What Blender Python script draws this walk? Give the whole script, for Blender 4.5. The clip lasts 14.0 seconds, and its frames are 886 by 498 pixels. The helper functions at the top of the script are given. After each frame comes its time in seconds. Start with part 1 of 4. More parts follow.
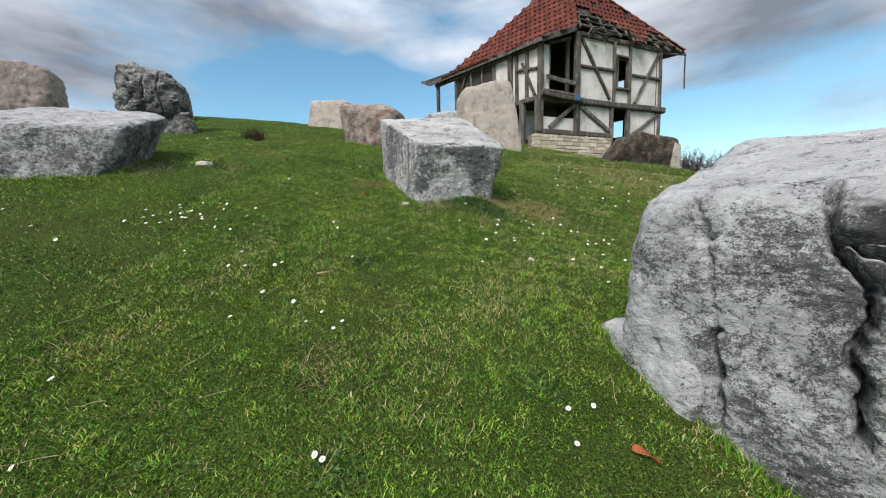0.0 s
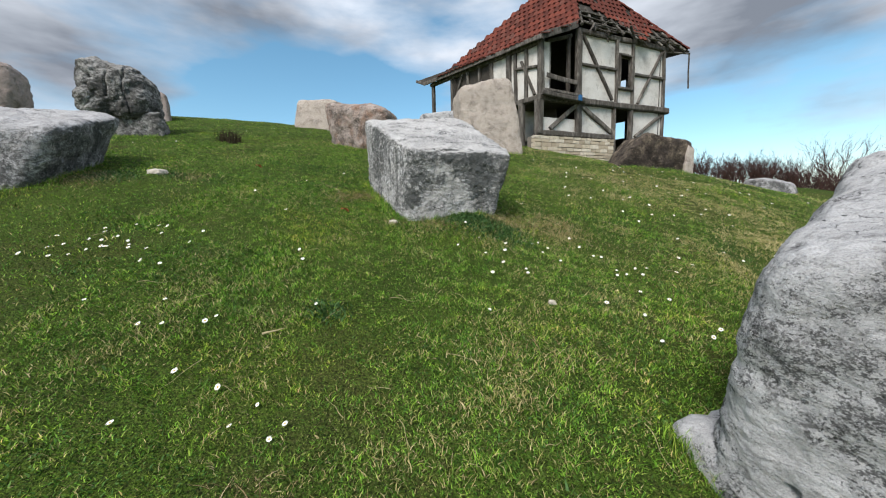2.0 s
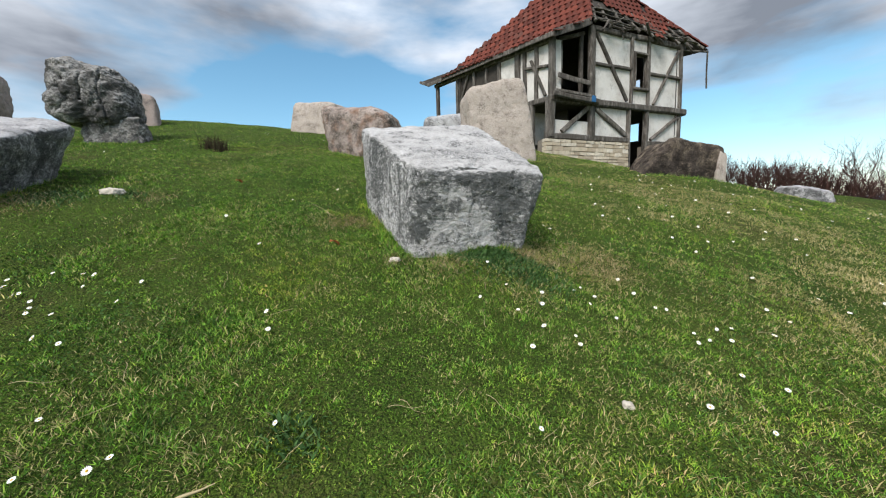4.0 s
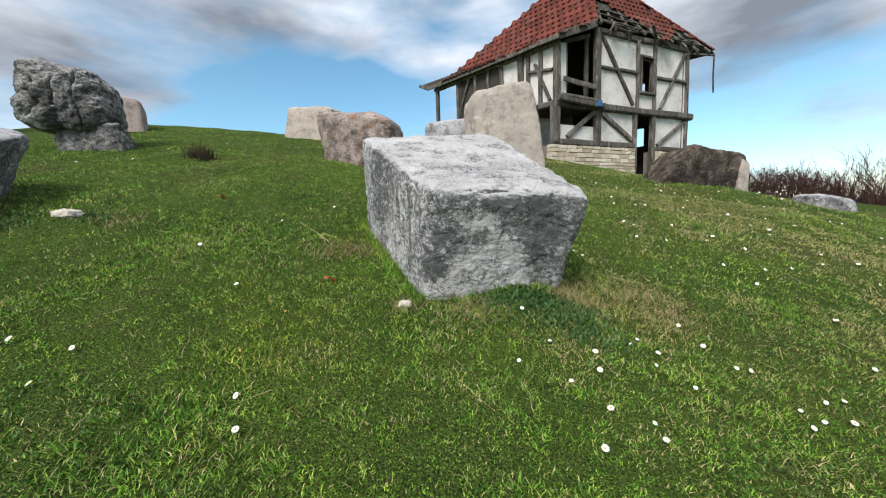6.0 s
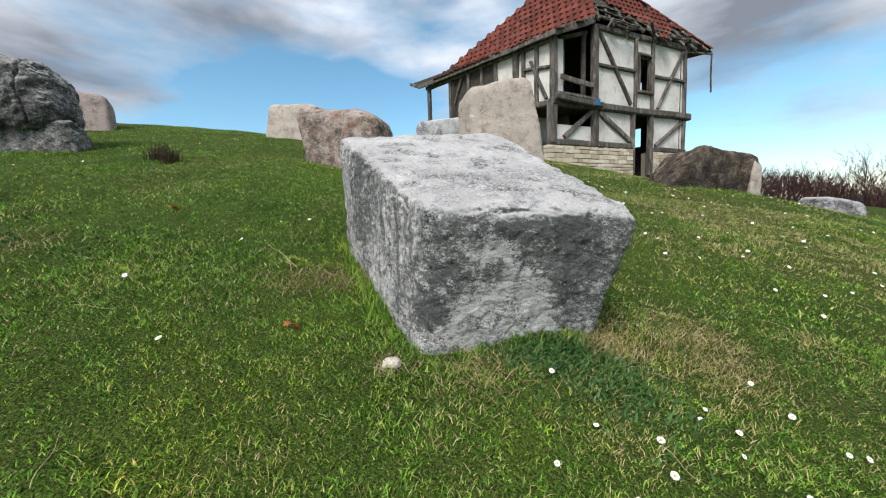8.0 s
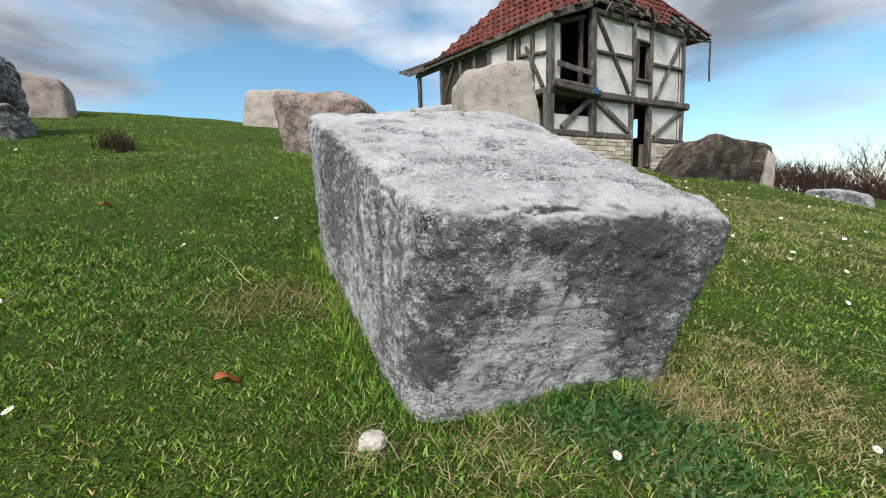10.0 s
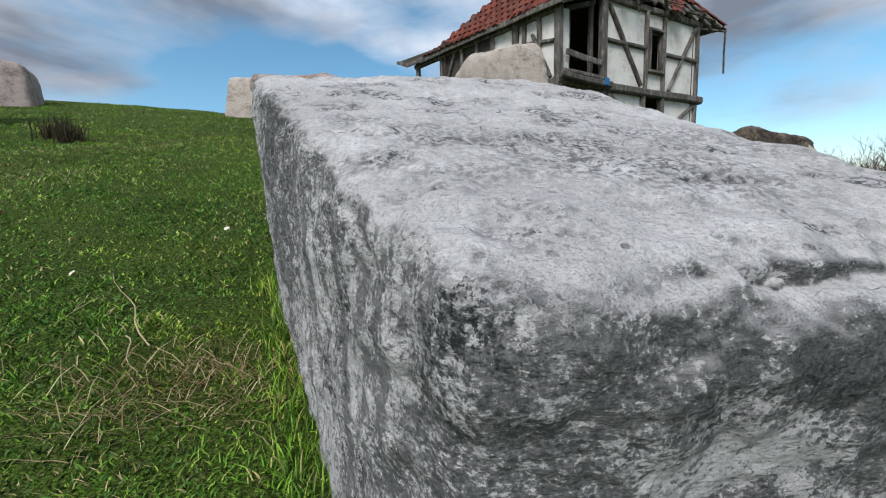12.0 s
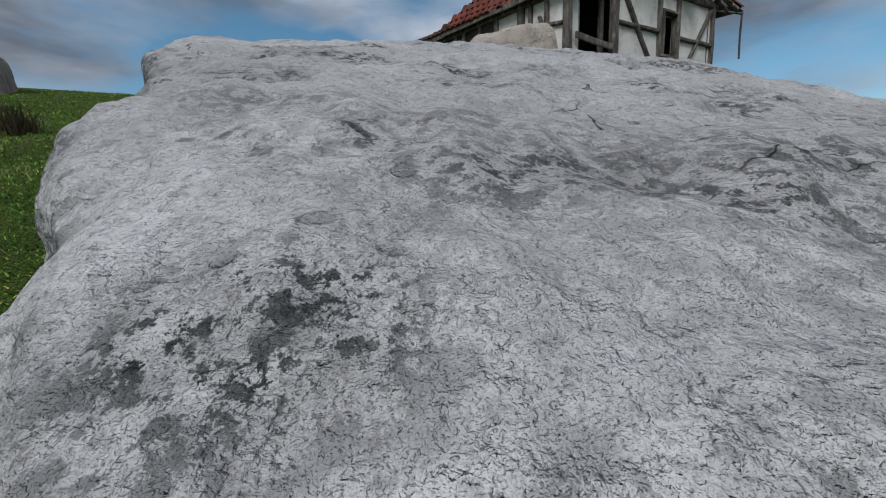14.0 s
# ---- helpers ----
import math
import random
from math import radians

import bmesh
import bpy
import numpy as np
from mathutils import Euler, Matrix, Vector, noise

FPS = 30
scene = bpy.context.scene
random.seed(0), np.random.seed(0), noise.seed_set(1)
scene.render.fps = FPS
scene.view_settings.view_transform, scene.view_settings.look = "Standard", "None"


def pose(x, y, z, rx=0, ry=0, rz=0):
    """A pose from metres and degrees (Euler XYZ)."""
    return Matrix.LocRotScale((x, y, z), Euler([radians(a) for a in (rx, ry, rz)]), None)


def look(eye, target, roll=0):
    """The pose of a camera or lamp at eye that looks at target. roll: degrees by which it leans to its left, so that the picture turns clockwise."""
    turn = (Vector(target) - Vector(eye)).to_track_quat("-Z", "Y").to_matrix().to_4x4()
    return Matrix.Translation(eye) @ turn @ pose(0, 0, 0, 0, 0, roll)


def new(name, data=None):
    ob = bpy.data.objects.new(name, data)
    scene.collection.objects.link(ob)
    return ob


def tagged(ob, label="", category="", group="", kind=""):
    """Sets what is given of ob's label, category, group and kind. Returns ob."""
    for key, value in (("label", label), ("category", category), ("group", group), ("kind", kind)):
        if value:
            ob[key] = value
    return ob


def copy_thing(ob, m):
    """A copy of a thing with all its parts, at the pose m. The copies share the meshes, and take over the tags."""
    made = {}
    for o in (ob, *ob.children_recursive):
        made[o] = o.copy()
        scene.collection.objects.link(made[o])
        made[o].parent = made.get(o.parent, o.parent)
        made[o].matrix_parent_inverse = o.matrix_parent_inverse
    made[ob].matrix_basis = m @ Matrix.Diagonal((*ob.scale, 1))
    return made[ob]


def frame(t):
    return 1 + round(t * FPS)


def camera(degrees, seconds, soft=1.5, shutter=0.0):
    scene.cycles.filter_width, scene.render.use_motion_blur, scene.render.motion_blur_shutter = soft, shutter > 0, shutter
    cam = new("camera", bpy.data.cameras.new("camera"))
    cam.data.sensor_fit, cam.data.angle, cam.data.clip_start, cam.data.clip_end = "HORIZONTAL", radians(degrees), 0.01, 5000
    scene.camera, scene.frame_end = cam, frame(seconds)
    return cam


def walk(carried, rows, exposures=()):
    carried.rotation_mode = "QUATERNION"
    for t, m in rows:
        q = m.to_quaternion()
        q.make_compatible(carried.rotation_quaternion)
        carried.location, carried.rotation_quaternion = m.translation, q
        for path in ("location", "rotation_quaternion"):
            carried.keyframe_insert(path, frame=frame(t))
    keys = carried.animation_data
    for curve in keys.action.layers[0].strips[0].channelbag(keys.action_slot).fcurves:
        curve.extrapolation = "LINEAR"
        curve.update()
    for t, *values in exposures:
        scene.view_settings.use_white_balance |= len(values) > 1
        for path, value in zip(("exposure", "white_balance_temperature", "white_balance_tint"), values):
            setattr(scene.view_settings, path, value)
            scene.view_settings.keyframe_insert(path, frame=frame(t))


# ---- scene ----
cam = camera(104.2, 14.0, 1.15)
PATH = [
    (0, (1.349, 3.088, 0.497), (1.041, 5.052, 0.281), -1.5),
    (0.5, (1.326, 3.236, 0.531), (1.02, 5.201, 0.319), -1.5),
    (1, (1.308, 3.396, 0.562), (1.011, 5.362, 0.352), -1.6),
    (1.5, (1.285, 3.57, 0.618), (0.997, 5.538, 0.404), -1.5),
    (2, (1.262, 3.749, 0.669), (0.976, 5.717, 0.456), -1.6),
    (2.5, (1.226, 3.943, 0.729), (0.93, 5.909, 0.515), -1.6),
    (3, (1.16, 4.131, 0.798), (0.863, 6.097, 0.585), -1.6),
    (3.2, (1.145, 4.202, 0.824), (0.841, 6.167, 0.612), -1.7),
    (5.5, (0.925, 4.785, 1.058), (0.633, 6.754, 0.864), -1.7),
    (6, (0.871, 4.91, 1.092), (0.585, 6.881, 0.903), -1.8),
    (6.5, (0.835, 5.034, 1.114), (0.562, 7.007, 0.928), -1.9),
    (7, (0.812, 5.18, 1.14), (0.551, 7.154, 0.953), -1.9),
    (7.5, (0.797, 5.315, 1.179), (0.544, 7.29, 0.989), -2.0),
    (8, (0.768, 5.44, 1.21), (0.528, 7.417, 1.02), -2.0),
    (8.2, (0.755, 5.496, 1.216), (0.522, 7.473, 1.029), -1.9),
    (10.3, (0.662, 6.02, 1.238), (0.474, 7.998, 1.006), -2.3),
    (10.5, (0.657, 6.077, 1.237), (0.468, 8.056, 1.02), -2.2),
    (11, (0.617, 6.223, 1.251), (0.439, 8.203, 1.028), -2.1),
    (11.5, (0.586, 6.395, 1.255), (0.406, 8.374, 1.026), -2.1),
    (12, (0.555, 6.57, 1.299), (0.375, 8.547, 1.049), -2.1),
    (12.5, (0.532, 6.689, 1.343), (0.369, 8.665, 1.08), -2.1),
    (13, (0.507, 6.826, 1.361), (0.34, 8.8, 1.085), -2.0),
    (13.5, (0.492, 6.929, 1.373), (0.318, 8.9, 1.084), -2.2),
    (14, (0.482, 7.0, 1.398), (0.3, 8.968, 1.092), -2.2),
]
walk(cam, [(t, look(eye, target, roll)) for t, eye, target, roll in PATH],
     exposures=((0, 0.50, 6500, 10), (3.0, 0.53, 6500, 10), (5.5, 0.64, 6500, 10), (8.0, 0.60, 6500, 10), (11.0, 0.60, 6450, 10), (12.0, 0.36, 6200, 10), (13.0, 0.0, 6080, 10), (14.0, -0.32, 6120, 10)))

# ---- light ----
world = bpy.data.worlds.new("sky")
scene.world = world
world.use_nodes = True
wt = world.node_tree
wt.nodes.clear()
SUN_EL, SUN_AZ = radians(46), radians(200)
sky = wt.nodes.new("ShaderNodeTexSky")
sky.sky_type, sky.sun_disc = 'NISHITA', False
sky.sun_elevation, sky.sun_rotation = SUN_EL, SUN_AZ
sky.air_density, sky.dust_density, sky.ozone_density = 1.0, 0.6, 2.0
tc = wt.nodes.new("ShaderNodeTexCoord")
mp = wt.nodes.new("ShaderNodeMapping")
mp.inputs["Scale"].default_value = (1.0, 1.0, 3.0)
mp.inputs["Location"].default_value = (0.35, 0.1, 0.2)
cn = wt.nodes.new("ShaderNodeTexNoise")
cn.inputs["Scale"].default_value, cn.inputs["Detail"].default_value, cn.inputs["Roughness"].default_value = 1.9, 7, 0.52
cr = wt.nodes.new("ShaderNodeValToRGB")
cr.color_ramp.elements[0].position, cr.color_ramp.elements[1].position = 0.46, 0.66
cn2 = wt.nodes.new("ShaderNodeTexNoise")
cn2.inputs["Scale"].default_value, cn2.inputs["Detail"].default_value = 3.2, 6
ccol = wt.nodes.new("ShaderNodeValToRGB")
ccol.color_ramp.elements[0].position, ccol.color_ramp.elements[1].position = 0.22, 0.64
ccol.color_ramp.elements[0].color, ccol.color_ramp.elements[1].color = (1.9, 2.15, 2.6, 1), (7.0, 7.5, 8.3, 1)
mixc = wt.nodes.new("ShaderNodeMix")
mixc.data_type = 'RGBA'
hs = wt.nodes.new("ShaderNodeHueSaturation")
hs.inputs["Saturation"].default_value, hs.inputs["Hue"].default_value, hs.inputs["Value"].default_value = 1.12, 0.480, 1.38
sz = wt.nodes.new("ShaderNodeSeparateXYZ")
lift = wt.nodes.new("ShaderNodeMapRange")
for k, v in (("From Min", 0.12), ("From Max", 0.52), ("To Min", -0.03), ("To Max", 0.19)):
    lift.inputs[k].default_value = v
cover = wt.nodes.new("ShaderNodeMath")
cover.operation = 'ADD'


def bank(direction, wide, amount):
    """A bank of cloud (or a gap, below 0) about a direction: amount at its middle, nothing past wide."""
    d = wt.nodes.new("ShaderNodeVectorMath")
    d.operation = 'DOT_PRODUCT'
    d.inputs[1].default_value = Vector(direction).normalized()
    wt.links.new(tc.outputs["Generated"], d.inputs[0])
    r = wt.nodes.new("ShaderNodeMapRange")
    for k, v in (("From Min", math.cos(radians(wide))), ("From Max", 1.0), ("To Min", 0.0), ("To Max", amount)):
        r.inputs[k].default_value = v
    wt.links.new(d.outputs["Value"], r.inputs[0])
    return r.outputs[0]


def total(first, others):
    for o in others:
        n = wt.nodes.new("ShaderNodeMath")
        wt.links.new(first, n.inputs[0])
        wt.links.new(o, n.inputs[1])
        first = n.outputs[0]
    return first


thick = total(cover.outputs[0], [bank((0.60, 0.70, 0.40), 24, 0.22), bank((-0.78, 0.50, 0.40), 20, 0.10), bank((-0.45, 0.84, 0.28), 30, -0.20), bank((0.62, 0.78, 0.10), 18, -0.10)])
shade = total(cn2.outputs["Fac"], [bank((0.60, 0.70, 0.40), 25, -0.22), bank((-0.78, 0.50, 0.42), 22, -0.10)])
bg = wt.nodes.new("ShaderNodeBackground")
bg.inputs["Strength"].default_value = 0.092
wo = wt.nodes.new("ShaderNodeOutputWorld")
for a, b in ((tc.outputs["Generated"], mp.inputs[0]), (mp.outputs[0], cn.inputs["Vector"]), (mp.outputs[0], cn2.inputs["Vector"]),
             (tc.outputs["Generated"], sz.inputs[0]), (sz.outputs["Z"], lift.inputs[0]), (cn.outputs["Fac"], cover.inputs[0]), (lift.outputs[0], cover.inputs[1]), (thick, cr.inputs[0]), (shade, ccol.inputs[0]), (cr.outputs[0], mixc.inputs["Factor"]),
             (sky.outputs[0], hs.inputs["Color"]), (hs.outputs[0], mixc.inputs["A"]), (ccol.outputs[0], mixc.inputs["B"]), (mixc.outputs["Result"], bg.inputs["Color"]),
             (bg.outputs[0], wo.inputs["Surface"])):
    wt.links.new(a, b)
sun = new("sun", bpy.data.lights.new("sun", 'SUN'))
sun.data.energy, sun.data.angle, sun.data.color = 2.6, radians(22), (1.0, 0.96, 0.9)
sun.matrix_world = look((math.sin(SUN_AZ) * math.cos(SUN_EL) * 50, math.cos(SUN_AZ) * math.cos(SUN_EL) * 50, math.sin(SUN_EL) * 50), (0, 0, 0))


# ---- materials ----
class Mat:
    """A node material under construction."""
    def __init__(self, name, rough=0.9, spec=0.3):
        self.m = bpy.data.materials.new(name)
        self.m.use_nodes = True
        self.t = self.m.node_tree
        self.b = self.t.nodes["Principled BSDF"]
        self.b.inputs["Roughness"].default_value = rough
        self.b.inputs["Specular IOR Level"].default_value = spec
        self.co = self.t.nodes.new("ShaderNodeTexCoord")

    def put(self, a, b):
        self.t.links.new(a, b)

    def mapped(self, scale=(1, 1, 1), src="Object"):
        n = self.t.nodes.new("ShaderNodeMapping")
        n.inputs["Scale"].default_value = scale
        self.put(self.co.outputs[src], n.inputs[0])
        return n.outputs[0]

    def noise(self, scale, detail=6, rough=0.6, stretch=(1, 1, 1), distort=0.0):
        n = self.t.nodes.new("ShaderNodeTexNoise")
        n.inputs["Scale"].default_value, n.inputs["Detail"].default_value, n.inputs["Roughness"].default_value = scale, detail, rough
        n.inputs["Distortion"].default_value = distort
        self.put(self.mapped(stretch), n.inputs["Vector"])
        return n.outputs["Fac"]

    def cells(self, scale, feature='F1', stretch=(1, 1, 1), warp=0.0):
        n = self.t.nodes.new("ShaderNodeTexVoronoi")
        n.feature = feature
        n.inputs["Scale"].default_value = scale
        p = self.t.nodes.new("ShaderNodeMapping")
        p.inputs["Scale"].default_value = stretch
        self.put(self.warped(warp, 5.0) if warp else self.co.outputs["Object"], p.inputs[0])
        self.put(p.outputs[0], n.inputs["Vector"])
        return n.outputs["Distance"]

    def ramp(self, fac, stops):
        n = self.t.nodes.new("ShaderNodeValToRGB")
        e = n.color_ramp.elements
        while len(e) < len(stops):
            e.new(0.5)
        for k, (p, c) in zip(e, stops):
            k.position, k.color = p, ((c, c, c, 1) if isinstance(c, (int, float)) else (*c, 1))
        self.put(fac, n.inputs[0])
        return n.outputs[0]

    def mix(self, fac, a, b, kind='MIX'):
        n = self.t.nodes.new("ShaderNodeMix")
        n.data_type, n.blend_type = 'RGBA', kind
        for v, s in ((fac, n.inputs["Factor"]), (a, n.inputs["A"]), (b, n.inputs["B"])):
            if isinstance(v, (int, float)):
                s.default_value = v
            elif isinstance(v, tuple):
                s.default_value = (*v, 1)
            else:
                self.put(v, s)
        return n.outputs["Result"]

    def math(self, op, a, b=0.5, c=0.5):
        n = self.t.nodes.new("ShaderNodeMath")
        n.operation = op
        for v, s in ((a, n.inputs[0]), (b, n.inputs[1]), (c, n.inputs[2])):
            if isinstance(v, (int, float)):
                s.default_value = v
            else:
                self.put(v, s)
        return n.outputs[0]

    def steep(self):
        """0 on level faces, 1 on upright ones."""
        g = self.t.nodes.new("ShaderNodeNewGeometry")
        s = self.t.nodes.new("ShaderNodeSeparateXYZ")
        self.put(g.outputs["Normal"], s.inputs[0])
        return self.ramp(s.outputs["Z"], [(0.30, 1.0), (0.80, 0.0)])

    def flank(self):
        """1 on faces turned to the west or east, little on the others."""
        g = self.t.nodes.new("ShaderNodeNewGeometry")
        s = self.t.nodes.new("ShaderNodeSeparateXYZ")
        self.put(g.outputs["Normal"], s.inputs[0])
        return self.ramp(self.math('ABSOLUTE', s.outputs["X"]), [(0.40, 0.12), (0.70, 1.0)])

    def warped(self, reach, scale=7.0):
        """Object coordinates shaken by noise, by up to half of reach."""
        n = self.t.nodes.new("ShaderNodeTexNoise")
        n.inputs["Scale"].default_value, n.inputs["Detail"].default_value = scale, 5
        self.put(self.co.outputs["Object"], n.inputs["Vector"])
        v = self.t.nodes.new("ShaderNodeVectorMath")
        v.operation = 'MULTIPLY_ADD'
        v.inputs[1].default_value, v.inputs[2].default_value = (reach,) * 3, (-reach / 2,) * 3
        self.put(n.outputs["Color"], v.inputs[0])
        w = self.t.nodes.new("ShaderNodeVectorMath")
        self.put(self.co.outputs["Object"], w.inputs[0])
        self.put(v.outputs[0], w.inputs[1])
        return w.outputs[0]

    def blot(self, place, reach):
        """1 at place, fading to 0 at the reach along each axis, with a ragged rim."""
        n = self.t.nodes.new("ShaderNodeMapping")
        n.inputs["Scale"].default_value = tuple(1 / r for r in reach)
        n.inputs["Location"].default_value = tuple(-p / r for p, r in zip(place, reach))
        self.put(self.warped(0.16), n.inputs[0])
        v = self.t.nodes.new("ShaderNodeVectorMath")
        v.operation = 'LENGTH'
        self.put(n.outputs[0], v.inputs[0])
        return self.ramp(v.outputs["Value"], [(0.35, 1.0), (1.0, 0.0)])

    def chance(self, island=False):
        if island:
            return self.t.nodes.new("ShaderNodeNewGeometry").outputs["Random Per Island"]
        return self.t.nodes.new("ShaderNodeObjectInfo").outputs["Random"]

    def bump(self, height, distance, strength=1.0, under=None):
        n = self.t.nodes.new("ShaderNodeBump")
        n.inputs["Distance"].default_value, n.inputs["Strength"].default_value = distance, strength
        self.put(height, n.inputs["Height"])
        if under is not None:
            self.put(under, n.inputs["Normal"])
        return n.outputs[0]

    def done(self, color, normal=None):
        if isinstance(color, tuple):
            self.b.inputs["Base Color"].default_value = (*color, 1)
        else:
            self.put(color, self.b.inputs["Base Color"])
        if normal is not None:
            self.put(normal, self.b.inputs["Normal"])
        return self.m


def stone_material(name, light, mid, dark, stain=0.5, streak=0.6, pits=0.5, rust=None, stains=(), grime=()):
    """Weathered limestone. stains: (place, reach, amount), dark where the amount is above 0 and washed clean below."""
    m = Mat(name, 0.92, 0.2)
    col = m.mix(m.ramp(m.noise(3.5, 8, 0.62), [(0.36, 0.0), (0.66, 1.0)]), light, mid)
    col = m.mix(m.ramp(m.noise(26, 8, 0.7), [(0.42, 0.0), (0.62, 0.75)]), col, mid)
    if rust:
        col = m.mix(m.ramp(m.noise(5.0, 6, 0.6, (1, 1.3, 0.8)), [(0.47, 0.0), (0.66, 0.8)]), col, rust)
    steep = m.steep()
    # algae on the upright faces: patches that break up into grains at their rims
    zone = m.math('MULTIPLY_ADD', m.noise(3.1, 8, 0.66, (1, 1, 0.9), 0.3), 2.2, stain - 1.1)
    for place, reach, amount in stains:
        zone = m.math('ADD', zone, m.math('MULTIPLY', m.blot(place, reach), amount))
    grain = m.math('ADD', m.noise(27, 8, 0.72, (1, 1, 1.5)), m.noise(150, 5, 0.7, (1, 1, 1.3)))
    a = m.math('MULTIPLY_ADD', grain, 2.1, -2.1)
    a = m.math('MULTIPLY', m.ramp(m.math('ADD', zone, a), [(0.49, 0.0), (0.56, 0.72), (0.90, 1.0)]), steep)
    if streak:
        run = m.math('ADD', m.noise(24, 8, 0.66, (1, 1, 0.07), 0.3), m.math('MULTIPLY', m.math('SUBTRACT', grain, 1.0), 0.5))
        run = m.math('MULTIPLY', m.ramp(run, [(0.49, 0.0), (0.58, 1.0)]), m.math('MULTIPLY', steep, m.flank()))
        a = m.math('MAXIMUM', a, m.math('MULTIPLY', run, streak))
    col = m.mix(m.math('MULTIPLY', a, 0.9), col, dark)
    # lichen freckles and grime lying on the level faces
    spots = m.math('MAXIMUM', m.ramp(m.noise(95, 8, 0.75), [(0.51, 0.0), (0.54, 1.0)]), m.ramp(m.noise(40, 9, 0.76), [(0.545, 0.0), (0.57, 1.0)]))
    sheet_ = m.ramp(m.noise(5.0, 6, 0.62, (1, 1.7, 1)), [(0.52, 0.04), (0.63, 1.0)])
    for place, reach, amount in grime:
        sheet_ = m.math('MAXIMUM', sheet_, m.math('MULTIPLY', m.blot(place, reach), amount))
    col = m.mix(m.math('MULTIPLY', m.math('MULTIPLY', spots, sheet_), 0.95), col, tuple(v * 1.15 for v in dark))
    veil = m.ramp(m.noise(13, 9, 0.75, (1, 1.7, 1)), [(0.48, 0.0), (0.60, 0.55)])
    col = m.mix(m.math('MULTIPLY', veil, sheet_), col, tuple(0.5 * v + 0.5 * w for v, w in zip(mid, dark)))
    col = m.mix(m.ramp(m.noise(190, 7, 0.8), [(0.38, 0.62), (0.52, 0.0)]), col, tuple(0.4 * v for v in mid))
    # hairline cracks and pits: the shade inside them is put into the colour
    crack = m.ramp(m.cells(5.5, 'DISTANCE_TO_EDGE', (1, 1.6, 1), 0.22), [(0.0, 0.0), (0.006, 1.0)])
    gate = m.ramp(m.noise(3.1, 3), [(0.53, 1.0), (0.60, 0.0)])
    crack = m.math('MAXIMUM', crack, gate)
    col = m.mix(crack, tuple(0.8 * v for v in dark), col)
    pit = m.ramp(m.cells(30, 'F1', (1, 1, 1.5), 0.05), [(0.06, 0.0), (0.20, 1.0)])
    hole = m.ramp(m.noise(8, 4), [(0.50, 1.0), (0.60, 1.0 - pits)])
    pit = m.math('MAXIMUM', pit, hole)
    col = m.mix(pit, tuple(0.6 * v for v in dark), col)
    n = m.bump(m.noise(8, 4, 0.5), 0.030, 0.5)
    n = m.bump(m.noise(28, 6, 0.62, (1, 1, 1.7)), 0.021, 0.95, n)
    n = m.bump(pit, 0.010, 0.9, n)
    n = m.bump(crack, 0.008, 0.8, n)
    n = m.bump(m.noise(95, 6, 0.65, (1, 1, 1.6)), 0.0065, 0.9, n)
    n = m.bump(m.noise(420, 3, 0.5), 0.0012, 0.8, n)
    return m.done(col, n)


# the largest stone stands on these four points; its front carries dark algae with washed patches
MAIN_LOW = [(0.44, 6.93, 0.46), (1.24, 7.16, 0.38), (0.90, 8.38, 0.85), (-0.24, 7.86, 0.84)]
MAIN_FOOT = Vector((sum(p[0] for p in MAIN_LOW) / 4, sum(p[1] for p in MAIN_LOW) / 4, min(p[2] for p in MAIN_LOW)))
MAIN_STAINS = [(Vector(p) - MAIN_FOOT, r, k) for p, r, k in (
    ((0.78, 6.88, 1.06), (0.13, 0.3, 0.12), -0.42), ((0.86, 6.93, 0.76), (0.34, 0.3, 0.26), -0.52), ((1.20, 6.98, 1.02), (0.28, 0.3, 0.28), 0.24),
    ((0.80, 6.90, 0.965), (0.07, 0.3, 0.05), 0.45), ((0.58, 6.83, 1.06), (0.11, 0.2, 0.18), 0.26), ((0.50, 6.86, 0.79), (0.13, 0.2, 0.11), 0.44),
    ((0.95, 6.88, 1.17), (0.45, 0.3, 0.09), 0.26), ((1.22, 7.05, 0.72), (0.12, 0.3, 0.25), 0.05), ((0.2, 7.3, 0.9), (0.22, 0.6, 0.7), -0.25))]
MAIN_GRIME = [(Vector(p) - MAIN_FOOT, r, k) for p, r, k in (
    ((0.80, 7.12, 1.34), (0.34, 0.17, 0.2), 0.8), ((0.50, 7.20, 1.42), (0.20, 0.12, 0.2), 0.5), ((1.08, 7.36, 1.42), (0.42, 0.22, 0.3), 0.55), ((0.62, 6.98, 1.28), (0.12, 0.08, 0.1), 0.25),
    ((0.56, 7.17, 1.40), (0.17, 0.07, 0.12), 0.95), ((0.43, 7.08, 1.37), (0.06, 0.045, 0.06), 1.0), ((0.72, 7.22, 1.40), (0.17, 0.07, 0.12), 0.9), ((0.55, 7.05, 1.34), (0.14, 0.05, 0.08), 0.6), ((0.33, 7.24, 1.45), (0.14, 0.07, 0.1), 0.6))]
CRACK_FOOT = Vector((2.905, 4.983, -0.95))
# first blot puts the crack network's shade into the colour; the rest mottle
CRACK_SHADE_STAINS = [(Vector(p) - CRACK_FOOT, r, k) for p, r, k in (
    ((2.48, 4.25, 0.42), (0.16, 0.16, 0.28), 0.42), ((2.02, 4.74, -0.10), (0.22, 0.22, 0.30), -0.30), ((2.20, 4.56, 0.22), (0.20, 0.20, 0.20), 0.14), ((2.40, 4.32, -0.25), (0.25, 0.25, 0.3), -0.10))]
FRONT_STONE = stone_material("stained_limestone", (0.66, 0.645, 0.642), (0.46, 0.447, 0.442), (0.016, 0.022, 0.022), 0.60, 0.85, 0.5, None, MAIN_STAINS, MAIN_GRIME)
